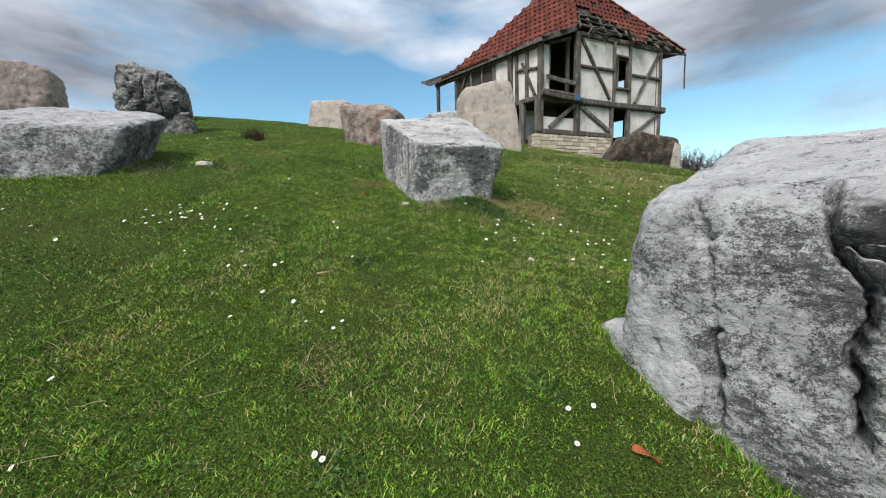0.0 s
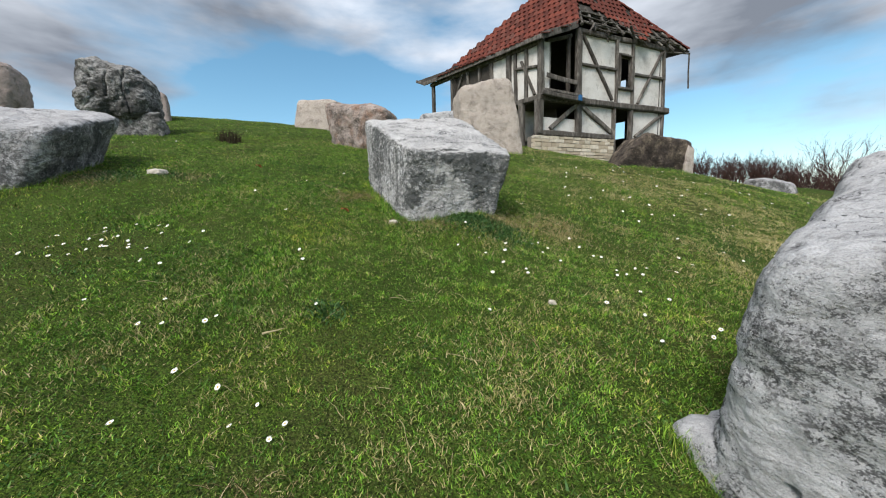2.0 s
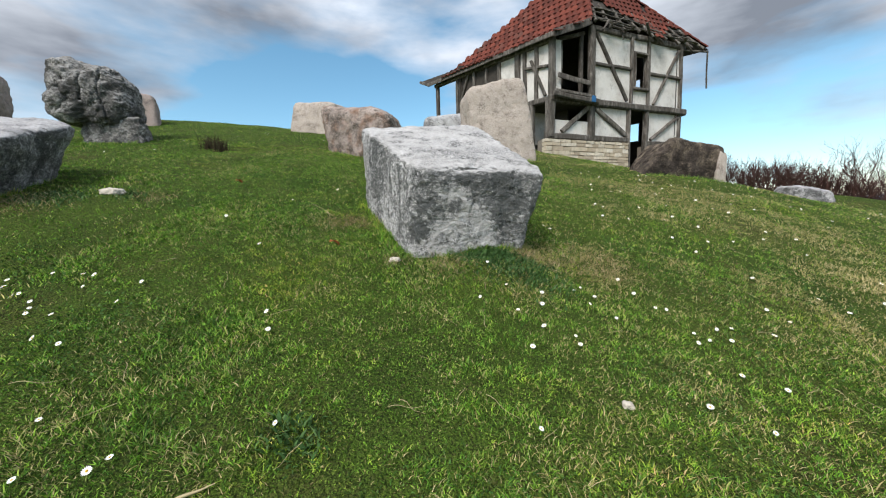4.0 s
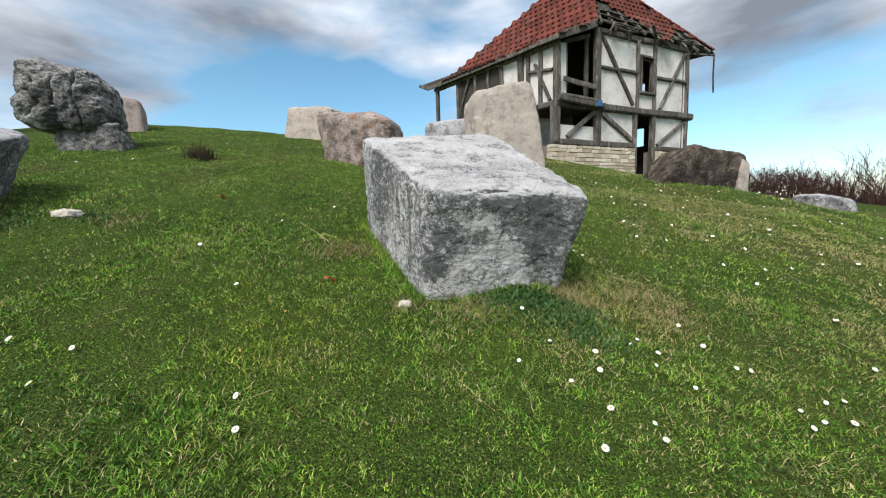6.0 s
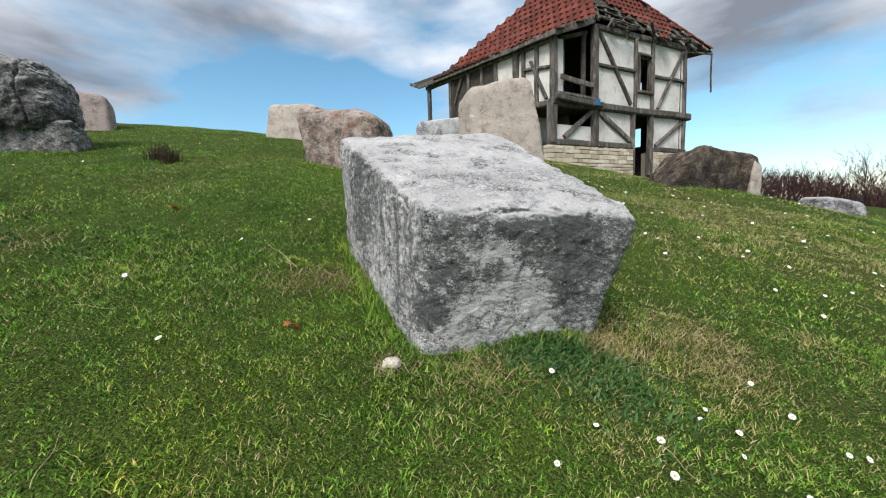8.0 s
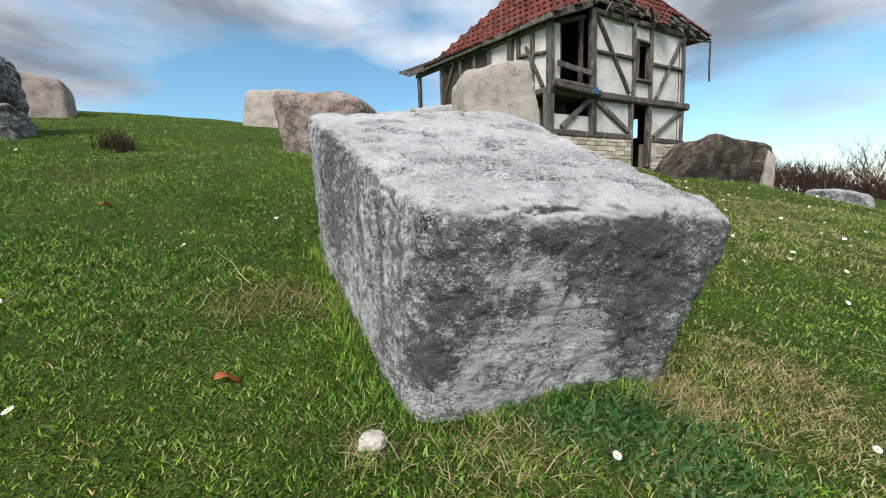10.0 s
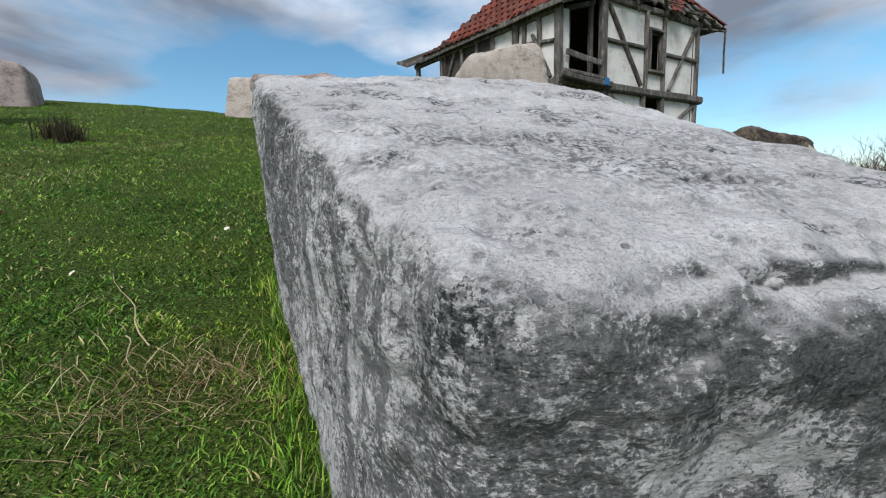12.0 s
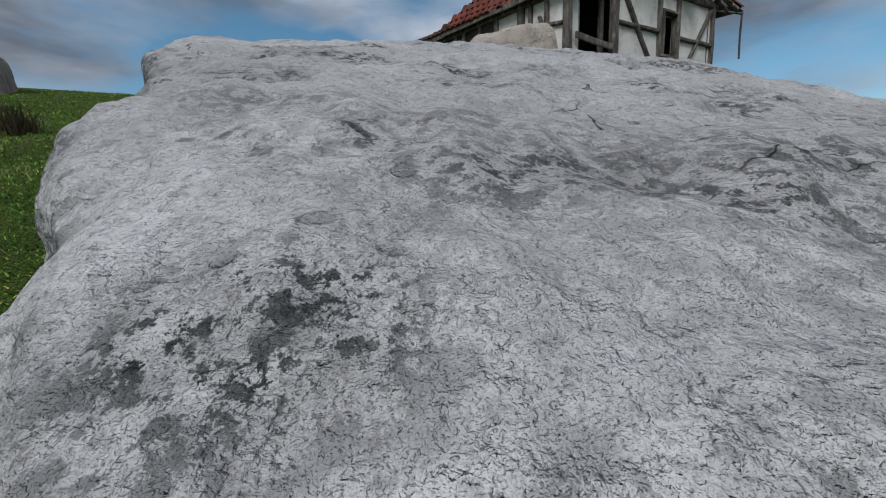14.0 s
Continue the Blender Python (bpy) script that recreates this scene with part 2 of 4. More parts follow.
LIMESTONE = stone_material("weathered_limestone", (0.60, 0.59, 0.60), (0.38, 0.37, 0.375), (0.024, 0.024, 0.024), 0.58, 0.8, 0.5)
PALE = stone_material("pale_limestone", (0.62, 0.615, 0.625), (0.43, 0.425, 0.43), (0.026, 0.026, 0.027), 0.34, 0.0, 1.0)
CRACKED_STONE = stone_material("cracked_limestone", (0.62, 0.615, 0.625), (0.43, 0.425, 0.43), (0.020, 0.020, 0.021), 0.46, 0.0, 1.0, None, CRACK_SHADE_STAINS)
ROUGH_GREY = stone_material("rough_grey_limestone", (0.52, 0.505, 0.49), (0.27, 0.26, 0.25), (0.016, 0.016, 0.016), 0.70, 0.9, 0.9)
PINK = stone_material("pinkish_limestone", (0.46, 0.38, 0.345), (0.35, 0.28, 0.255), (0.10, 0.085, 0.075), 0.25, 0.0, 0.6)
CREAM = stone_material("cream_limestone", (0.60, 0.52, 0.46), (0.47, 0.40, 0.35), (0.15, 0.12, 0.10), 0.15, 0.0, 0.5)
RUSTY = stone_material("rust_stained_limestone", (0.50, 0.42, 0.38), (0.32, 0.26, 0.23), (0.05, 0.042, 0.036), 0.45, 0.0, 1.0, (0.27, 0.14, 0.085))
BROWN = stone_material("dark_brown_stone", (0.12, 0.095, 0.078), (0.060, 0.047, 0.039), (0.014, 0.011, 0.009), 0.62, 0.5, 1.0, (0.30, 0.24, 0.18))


def ground_material():
    m = Mat("turf", 1.0, 0.1)
    col = m.mix(m.ramp(m.noise(1.6, 6), [(0.38, 0.0), (0.62, 1.0)]), (0.052, 0.100, 0.013), (0.092, 0.155, 0.021))
    col = m.mix(m.ramp(m.noise(0.55, 7, 0.65), [(0.53, 0.0), (0.66, 0.7)]), col, (0.13, 0.11, 0.04))
    col = m.mix(m.ramp(m.noise(48, 5, 0.7), [(0.46, 0.0), (0.64, 0.7)]), col, (0.085, 0.075, 0.030))
    col = m.mix(m.ramp(m.noise(110, 4, 0.6), [(0.42, 0.8), (0.56, 0.0)]), col, (0.012, 0.020, 0.005))
    col = m.mix(m.ramp(m.noise(160, 3, 0.6), [(0.56, 0.0), (0.66, 0.8)]), col, (0.17, 0.25, 0.045))
    return m.done(col, m.bump(m.noise(60, 4, 0.6), 0.05))


def blade_material(name, stops, patches=0.0):
    """One colour to a blade; where patches is above 0, sward that is darker here and yellower there."""
    m = Mat(name, 0.65, 0.25)
    col = m.ramp(m.chance(True), stops)
    if patches:
        deep = m.ramp(m.noise(2.2, 6, 0.65), [(0.44, 0.0), (0.60, patches)])
        col = m.mix(deep, col, m.mix(1.0, col, (0.70, 0.78, 0.76), 'MULTIPLY'))
        sere = m.ramp(m.noise(1.1, 7, 0.68, (1, 1.4, 1)), [(0.50, 0.0), (0.64, patches)])
        col = m.mix(sere, col, m.mix(1.0, col, (1.40, 1.05, 1.0), 'MULTIPLY'))
        tuft = m.ramp(m.noise(13, 6, 0.72), [(0.43, patches), (0.52, 0.0)])
        col = m.mix(tuft, col, m.mix(1.0, col, (0.36, 0.40, 0.36), 'MULTIPLY'))
        fresh = m.ramp(m.noise(19, 6, 0.72), [(0.52, 0.0), (0.60, patches)])
        col = m.mix(fresh, col, m.mix(1.0, col, (1.45, 1.38, 1.1), 'MULTIPLY'))
        worn = m.ramp(m.noise(6, 6, 0.7), [(0.60, 0.0), (0.68, 0.7 * patches)])
        col = m.mix(worn, col, (0.16, 0.11, 0.055))
    return m.done(col)


TURF = ground_material()
GRASS = blade_material("grass_blades", [(0.0, (0.030, 0.085, 0.010)), (0.30, (0.098, 0.240, 0.020)), (0.60, (0.190, 0.385, 0.033)), (0.86, (0.33, 0.48, 0.065)), (0.95, (0.42, 0.39, 0.15)), (1.0, (0.52, 0.43, 0.23))], 0.85)
STRAW = blade_material("dry_grass", [(0.0, (0.20, 0.22, 0.05)), (0.5, (0.42, 0.35, 0.15)), (1.0, (0.55, 0.46, 0.26))])
RUSSET = blade_material("dead_grass", [(0.0, (0.07, 0.10, 0.02)), (0.4, (0.22, 0.14, 0.07)), (0.7, (0.42, 0.31, 0.17)), (1.0, (0.58, 0.48, 0.30))])
CLOVER = blade_material("clover_leaves", [(0.0, (0.045, 0.12, 0.02)), (0.6, (0.075, 0.18, 0.03)), (1.0, (0.11, 0.21, 0.045))], 0.7)
WEED = blade_material("dark_weed_leaves", [(0.0, (0.026, 0.070, 0.016)), (0.6, (0.055, 0.125, 0.030)), (1.0, (0.10, 0.17, 0.06))])
TWIG = blade_material("twig_bark", [(0.0, (0.030, 0.016, 0.014)), (1.0, (0.11, 0.055, 0.045))])


def wood_material():
    m = Mat("weathered_timber", 0.88, 0.25)
    g = m.noise(9, 8, 0.7, (1, 1, 0.25), 0.6)
    col = m.ramp(g, [(0.32, (0.034, 0.028, 0.024)), (0.52, (0.135, 0.12, 0.105)), (0.70, (0.34, 0.31, 0.28))])
    col = m.mix(m.math('MULTIPLY', m.chance(), 0.55), col, (0.028, 0.023, 0.02))
    return m.done(col, m.bump(m.noise(22, 7, 0.75, (1, 1, 0.3)), 0.012))


def plaster_material():
    m = Mat("lime_plaster", 0.95, 0.15)
    col = m.ramp(m.noise(1.6, 8, 0.7), [(0.28, (0.40, 0.37, 0.34)), (0.5, (0.62, 0.59, 0.555)), (0.75, (0.72, 0.70, 0.67))])
    col = m.mix(m.ramp(m.noise(4.0, 8, 0.75, (1, 1, 0.5)), [(0.57, 0.0), (0.68, 0.75)]), col, (0.30, 0.275, 0.25))
    col = m.mix(m.ramp(m.noise(28, 5, 0.8), [(0.30, 0.55), (0.44, 0.0)]), col, (0.25, 0.23, 0.21))
    return m.done(col, m.bump(m.noise(30, 6, 0.7), 0.02))


def tile_material():
    m = Mat("clay_tile", 0.85, 0.25)
    col = m.ramp(m.chance(), [(0.0, (0.075, 0.018, 0.012)), (0.45, (0.135, 0.031, 0.020)), (0.85, (0.19, 0.046, 0.029)), (1.0, (0.10, 0.045, 0.036))])
    col = m.mix(m.ramp(m.noise(5, 7, 0.7), [(0.45, 0.0), (0.7, 0.7)]), col, (0.075, 0.03, 0.022))
    return m.done(col, m.bump(m.noise(40, 4), 0.006))


def block_material():
    m = Mat("foundation_stone", 0.95, 0.15)
    col = m.ramp(m.chance(), [(0.0, (0.38, 0.31, 0.23)), (0.5, (0.53, 0.45, 0.34)), (1.0, (0.64, 0.57, 0.47))])
    col = m.mix(m.ramp(m.noise(9, 6, 0.7), [(0.45, 0.0), (0.75, 0.6)]), col, (0.22, 0.19, 0.16))
    return m.done(col, m.bump(m.noise(25, 6), 0.015))


def plain(name, color, rough=0.8, scale=30.0, spread=0.25):
    m = Mat(name, rough, 0.3)
    return m.done(m.mix(m.ramp(m.noise(scale, 4), [(0.3, 0.0), (0.7, 1.0)]), tuple(v * (1 - spread) for v in color), tuple(min(1, v * (1 + spread)) for v in color)))


WOOD, PLASTER, TILE, BLOCK = wood_material(), plaster_material(), tile_material(), block_material()
MORTAR = plain("earth_mortar", (0.20, 0.17, 0.14))
# rooms' shade is put into this near-black; roof boards are dark wood
INSIDE = plain("shaded_dark_boards", (0.05, 0.043, 0.037), 0.95, 8)
PETAL = plain("white_petal", (0.80, 0.79, 0.75), 0.7, 200, 0.06)
YOLK = plain("yellow_floret", (0.62, 0.40, 0.03), 0.8, 300)
STALK = plain("green_stalk", (0.09, 0.15, 0.03))
LEAF = plain("orange_brown_leaf", (0.36, 0.11, 0.035), 0.7, 45, 0.4)
DRYWOOD = plain("bleached_stick", (0.40, 0.33, 0.19), 0.85, 60)
# aerial haze is put into the hills' blue base colour
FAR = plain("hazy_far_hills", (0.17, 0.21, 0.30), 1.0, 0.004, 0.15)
BLUE = plain("blue_cloth", (0.03, 0.13, 0.30), 0.9)
CHALK = plain("chalky_rock", (0.50, 0.45, 0.39), 0.95, 60, 0.3)
HUMUS = plain("dead_tuft", (0.045, 0.035, 0.018), 1.0)


# ---- building helpers ----
def part(name, bm, material, parent=None, label="", smooth=False):
    me = bpy.data.meshes.new(name)
    bm.to_mesh(me)
    bm.free()
    me.materials.append(material)
    if smooth:
        me.polygons.foreach_set("use_smooth", [True] * len(me.polygons))
    ob = new(name, me)
    if parent is not None:
        ob.parent = parent
        ob.matrix_parent_inverse = parent.matrix_basis.inverted()
    if label:
        ob["label"] = label
    return ob


def raw(name, verts, faces, material, smooth=False):
    me = bpy.data.meshes.new(name)
    me.from_pydata(verts, [], faces)
    me.materials.append(material)
    if smooth:
        me.polygons.foreach_set("use_smooth", [True] * len(me.polygons))
    return new(name, me)


def add_box(bm, m, sx, sy, sz, rag=0.0, rnd=None):
    """A box of that size about the pose m, its corners moved by up to rag."""
    vs = []
    for x in (-0.5, 0.5):
        for y in (-0.5, 0.5):
            for z in (-0.5, 0.5):
                d = Vector((rnd.uniform(-rag, rag), rnd.uniform(-rag, rag), rnd.uniform(-rag, rag))) if rag else Vector()
                vs.append(bm.verts.new(m @ (Vector((x * sx, y * sy, z * sz)) + d)))
    for f in ((0, 1, 3, 2), (4, 6, 7, 5), (0, 4, 5, 1), (2, 3, 7, 6), (0, 2, 6, 4), (1, 5, 7, 3)):
        bm.faces.new([vs[i] for i in f])


RB = random.Random(5)


def beam(name, parent, p, q, w, d, material=None, out=(0, 0, 1), wear=0.012, label=""):
    """A hewn timber from p to q, w wide, d deep along out, with a slight bow and uneven edges."""
    p, q, out = Vector(p), Vector(q), Vector(out)
    ax = (q - p).normalized()
    side = ax.cross(out).normalized()
    up = side.cross(ax).normalized()
    bm = bmesh.new()
    n = max(2, min(7, int((q - p).length / 0.5)))
    rings = []
    for i in range(n + 1):
        c = p.lerp(q, i / n) + side * RB.uniform(-wear, wear) + up * RB.uniform(-wear, wear) * 0.4
        k = 0.18
        prof = [(-.5 + k, -.5), (.5 - k, -.5), (.5, -.5 + k), (.5, .5 - k), (.5 - k, .5), (-.5 + k, .5), (-.5, .5 - k), (-.5, -.5 + k)]
        s = RB.uniform(0.92, 1.06)
        rings.append([bm.verts.new(c + side * (a * w * s) + up * (b * d * s)) for a, b in prof])
    for r0, r1 in zip(rings, rings[1:]):
        for j in range(8):
            bm.faces.new((r0[j], r0[(j + 1) % 8], r1[(j + 1) % 8], r1[j]))
    bm.faces.new(rings[0][::-1])
    bm.faces.new(rings[-1])
    bmesh.ops.recalc_face_normals(bm, faces=bm.faces)
    return part(name, bm, material or WOOD, parent, label)


# ---- ground ----
def smooth01(a, b, v):
    t = min(1.0, max(0.0, (v - a) / (b - a)))
    return t * t * (3 - 2 * t)


def ground(x, y):
    """The height of the hillside: it climbs ahead and falls to the east, rounding off at the top."""
    u, v = min(9.0, max(-12.0, x)), min(19.0, max(-4.0, y))
    w = v - 8
    z = 1.016 - 0.1522 * u + 0.3115 * w - 0.0037 * u * u + 0.0018 * u * w - 0.0062 * w * w + 0.00025 * w ** 3 - 0.0009 * u * w * w
    z += 0.15 * math.exp(-((x - 5.4) ** 2 + (y - 12.3) ** 2) / 3) + 0.07 * math.exp(-((x + 2.6) ** 2 + (y - 6.8) ** 2) / 1.5)
    z += 0.12 * math.exp(-((x - 2.0) ** 2 + (y - 5.2) ** 2) / 0.7) - 0.08 * math.exp(-((x - 1.9) ** 2 + (y - 6.8) ** 2) / 0.5)
    z += 0.12 * math.exp(-((x - 1.12) ** 2 + (y - 7.02) ** 2) / 0.14)
    d = max(0.0, y - 13.2)
    z -= smooth01(2.0, -3.0, x) * (0.036 * min(d, 5) ** 2 + 0.36 * max(0, d - 5))
    far = math.hypot(x - u, max(0, y - 24) + max(0, -4 - y))
    z -= 0.22 * min(far, 160) * smooth01(0, 6, far)
    near = smooth01(30, 12, math.hypot(x, y - 8))
    z += near * (0.025 * noise.noise((x * 1.3, y * 1.3, 0)) + 0.012 * noise.noise((x * 4.1, y * 4.1, 3)))
    return z


def ground_sheet():
    def line(a, b, step, far):
        out = list(np.arange(a, b + 1e-6, step))
        s = step
        lo, hi = a, b
        while hi < far:
            s *= 1.35
            lo, hi = lo - s, hi + s
            out = [lo] + out + [hi]
        return out
    xs, ys = line(-7, 9, 0.12, 2500), line(1.5, 15, 0.12, 2500)
    verts = [(x, y, ground(x, y)) for y in ys for x in xs]
    n = len(xs)
    faces = [(j * n + i, j * n + i + 1, (j + 1) * n + i + 1, (j + 1) * n + i) for j in range(len(ys) - 1) for i in range(n - 1)]
    return tagged(raw("ground", verts, faces, TURF, True), "green spring turf on a sloping hillside", "ground", kind="structure")


ground_sheet()


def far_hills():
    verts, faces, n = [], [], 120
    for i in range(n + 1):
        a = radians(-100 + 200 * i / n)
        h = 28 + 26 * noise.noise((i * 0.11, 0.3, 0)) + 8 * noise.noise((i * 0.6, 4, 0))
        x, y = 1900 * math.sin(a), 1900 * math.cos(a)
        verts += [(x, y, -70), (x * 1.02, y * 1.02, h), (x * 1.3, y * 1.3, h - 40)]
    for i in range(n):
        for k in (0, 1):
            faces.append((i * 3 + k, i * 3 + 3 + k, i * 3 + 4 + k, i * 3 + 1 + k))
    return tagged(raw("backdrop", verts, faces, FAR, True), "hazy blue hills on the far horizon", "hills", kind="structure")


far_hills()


# ---- tombstones ----
def boulder(name, low, top, material, label, div=40, round_=9.0, lumps=(0.03, 1.6), grit=(0.008, 9.0), seed=0, chips=0.0, category="tombstone", cuts=()):
    """A hewn block: low and top hold four corners each, counter-clockwise from the front left; edges worn round, faces uneven."""
    c = [Vector(p) for p in low + top]
    origin = Vector((sum(p.x for p in low4(low)) / 4, sum(p.y for p in low4(low)) / 4, min(p.z for p in low4(low))))
    off = Vector((seed * 7.3, seed * 3.1, seed * 1.7))
    index, verts, faces = {}, [], []
    balls = []
    for wide, _, line, _ in cuts:
        a, b = Vector(line[0]), Vector(line[-1])
        c0 = (a + b) / 2
        balls.append((c0, (max((Vector(v) - c0).length for v in line) + wide * 3 + 0.06) ** 2))

    def vert(i, j, k):
        key = (i, j, k)
        if key not in index:
            p = [2 * v / div - 1 for v in key]
            s = sum(abs(v) ** round_ for v in p) ** (1 / round_)
            p = [v / s for v in p]
            a, b, t = [(v + 1) / 2 for v in p]
            q = (c[0] * (1 - a) * (1 - b) + c[1] * a * (1 - b) + c[2] * a * b + c[3] * (1 - a) * b) * (1 - t) \
                + (c[4] * (1 - a) * (1 - b) + c[5] * a * (1 - b) + c[6] * a * b + c[7] * (1 - a) * b) * t
            mid = sum(c, Vector()) / 8
            d = Vector([v ** 5 for v in p])
            d = (q - mid).normalized() * 0.5 + (c[1] - c[0]).normalized() * d.x * 0.5 + (c[3] - c[0]).normalized() * d.y * 0.5 + (c[4] - c[0]).normalized() * d.z * 0.5
            d.normalize()
            w = q + off
            h = lumps[0] * noise.fractal(w * lumps[1], 0.9, 2.1, 4) + grit[0] * noise.fractal(w * grit[1], 0.8, 2.0, 4)
            if chips:
                edge = sorted(abs(v) for v in p)[1]
                if edge > 0.8:
                    h -= chips * max(0.0, noise.noise(w * 7.0) + 0.1) * (edge - 0.8) * 5
            if any((q - c0).length_squared < r0 for c0, r0 in balls):
                w = q + 0.028 * shake(q * 9 + off) + 0.013 * shake(q * 31 + off)
                for wide, deep, line, face in cuts:
                    near = min(gap(w, line[i], line[i + 1], Vector(face)) for i in range(len(line) - 1))
                    if near < wide * 3:
                        h -= deep * math.exp(-(near / wide) ** 2)
            index[key] = len(verts)
            verts.append(q + d * h - origin)
        return index[key]

    for face in range(6):
        ax, side = face // 2, (face % 2) * div
        for i in range(div):
            for j in range(div):
                q = []
                for a, b in ((0, 0), (1, 0), (1, 1), (0, 1)):
                    k = [0, 0, 0]
                    k[ax], k[(ax + 1) % 3], k[(ax + 2) % 3] = side, i + a, j + b
                    q.append(vert(*k))
                faces.append(q if side else q[::-1])
    ob = raw(name, verts, faces, material, True)
    ob.location = origin
    return tagged(ob, label, category, "medieval tombstones")


def shake(v):
    return Vector((noise.noise(v), noise.noise(v + Vector((5, 0, 0))), noise.noise(v + Vector((0, 5, 0)))))


def gap(p, a, b, n):
    """How far p is from the stretch a to b, measured across the face with normal n."""
    a, b = Vector(a), Vector(b)
    t = max(0.0, min(1.0, (p - a).dot(b - a) / (b - a).length_squared))
    d = p - a.lerp(b, t)
    return (d - n * (0.9 * d.dot(n))).length


def low4(low):
    return [Vector(p) for p in low]


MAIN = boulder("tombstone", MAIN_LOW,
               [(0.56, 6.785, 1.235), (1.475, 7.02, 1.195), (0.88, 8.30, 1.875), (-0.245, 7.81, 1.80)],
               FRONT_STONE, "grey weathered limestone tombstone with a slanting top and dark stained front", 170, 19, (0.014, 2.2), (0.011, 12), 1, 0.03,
               cuts=((0.007, 0.02, ((0.50, 8.05, 1.82), (0.72, 7.80, 1.67), (0.98, 7.62, 1.56)), (0.1, -0.43, 0.9)),
                     (0.008, 0.022, ((0.49, 6.975, 1.32), (0.445, 6.965, 1.28), (0.425, 6.998, 1.25), (0.42, 6.99, 1.19)), (0, 0, 1)),
                     (0.012, 0.035, ((0.425, 6.995, 1.27), (0.43, 6.985, 1.26)), (-0.6, -0.2, 0.7)),
                     (0.010, 0.014, ((0.76, 6.875, 1.22), (0.80, 6.90, 1.20), (0.90, 6.92, 1.21), (0.98, 6.94, 1.20)), (0, -0.7, 0.7)),
                     (0.006, 0.012, ((0.847, 7.08, 1.30), (1.0, 7.12, 1.31), (1.30, 7.28, 1.34)), (0.1, -0.43, 0.9)),
                     (0.005, 0.010, ((0.62, 7.35, 1.45), (0.85, 7.30, 1.41), (1.10, 7.22, 1.34)), (0.1, -0.43, 0.9))))


def fragment(x, y, z, s, seed):
    """A broken piece still lying on the main stone."""
    lo = [(x - s * .6, y - s * .4, z - s * .35), (x + s * .55, y - s * .35, z - s * .35), (x + s * .5, y + s * .4, z - s * .2), (x - s * .5, y + s * .4, z - s * .2)]
    ob = boulder("fragment", lo, [(a * 0.8 + x * 0.2, b * 0.8 + y * 0.2, c + s * 0.5) for a, b, c in lo], FRONT_STONE, "loose broken limestone fragment", 10, 4, (s * 0.12, 2.5 / s), (s * 0.04, 12 / s), seed)
    del ob["category"], ob["group"]
    ob.parent, ob.matrix_parent_inverse = MAIN, MAIN.matrix_basis.inverted()


for x, y, z, s in ((0.785, 6.905, 1.212, 0.042), (0.83, 6.918, 1.214, 0.030), (0.875, 6.93, 1.212, 0.036), (0.92, 6.94, 1.210, 0.030), (0.96, 6.945, 1.206, 0.024), (1.04, 7.75, 1.575, 0.055)):
    fragment(x, y, z, s, int(x * 100))
CRACKED = boulder("tombstone", [(1.87, 4.95, -0.45), (2.85, 3.98, -0.95), (4.0, 5.0, -0.9), (2.9, 6.0, -0.5)],
        [(1.99, 4.80, 0.52), (2.88, 3.86, 0.50), (3.7, 5.0, 0.88), (2.80, 5.50, 0.91)],
        CRACKED_STONE, "pale grey pitted limestone tombstone with deep cracks", 160, 13, (0.030, 1.6), (0.013, 8), 2, 0.02,
        cuts=((0.007, 0.030, ((2.15, 4.68, 0.52), (2.17, 4.59, 0.35), (2.19, 4.57, 0.15), (2.19, 4.55, -0.0)), (-0.73, -0.68, 0)),
              (0.013, 0.11, ((2.19, 4.55, -0.02), (2.20, 4.54, -0.15), (2.21, 4.53, -0.45)), (-0.73, -0.68, 0)),
              (0.013, 0.20, ((2.60, 4.60, 0.72), (2.42, 4.40, 0.55), (2.39, 4.33, 0.37), (2.44, 4.27, 0.22), (2.43, 4.28, 0.01), (2.50, 4.30, -0.3)), (-0.73, -0.68, 0)),
              (0.011, 0.16, ((2.72, 4.45, 0.64), (2.50, 4.26, 0.52), (2.46, 4.26, 0.39), (2.40, 4.31, 0.40)), (-0.73, -0.68, 0)),
              (0.011, 0.15, ((2.40, 4.34, 0.40), (2.50, 4.22, 0.30), (2.56, 4.20, 0.12), (2.60, 4.15, -0.1)), (-0.73, -0.68, 0)),
              (0.009, 0.11, ((2.44, 4.27, 0.22), (2.56, 4.20, 0.16), (2.70, 4.10, 0.22)), (-0.73, -0.68, 0)),
              (0.016, 0.05, ((2.06, 4.75, -0.13), (2.065, 4.745, -0.14)), (-0.73, -0.68, 0)),
              (0.022, 0.05, ((2.165, 4.62, 0.38), (2.175, 4.60, 0.36)), (-0.73, -0.68, 0))))
toe = boulder("foot", [(1.84, 5.06, -0.60), (2.10, 4.56, -0.70), (2.45, 4.8, -0.70), (2.25, 5.25, -0.60)],
              [(1.915, 5.08, -0.115), (2.150, 4.58, -0.17), (2.45, 4.8, -0.15), (2.25, 5.25, -0.12)], PALE, "low projecting foot of the stone", 48, 7, (0.03, 3.0), (0.012, 9), 15, 0.03)
del toe["category"], toe["group"]
toe.parent, toe.matrix_parent_inverse = CRACKED, CRACKED.matrix_basis.inverted()
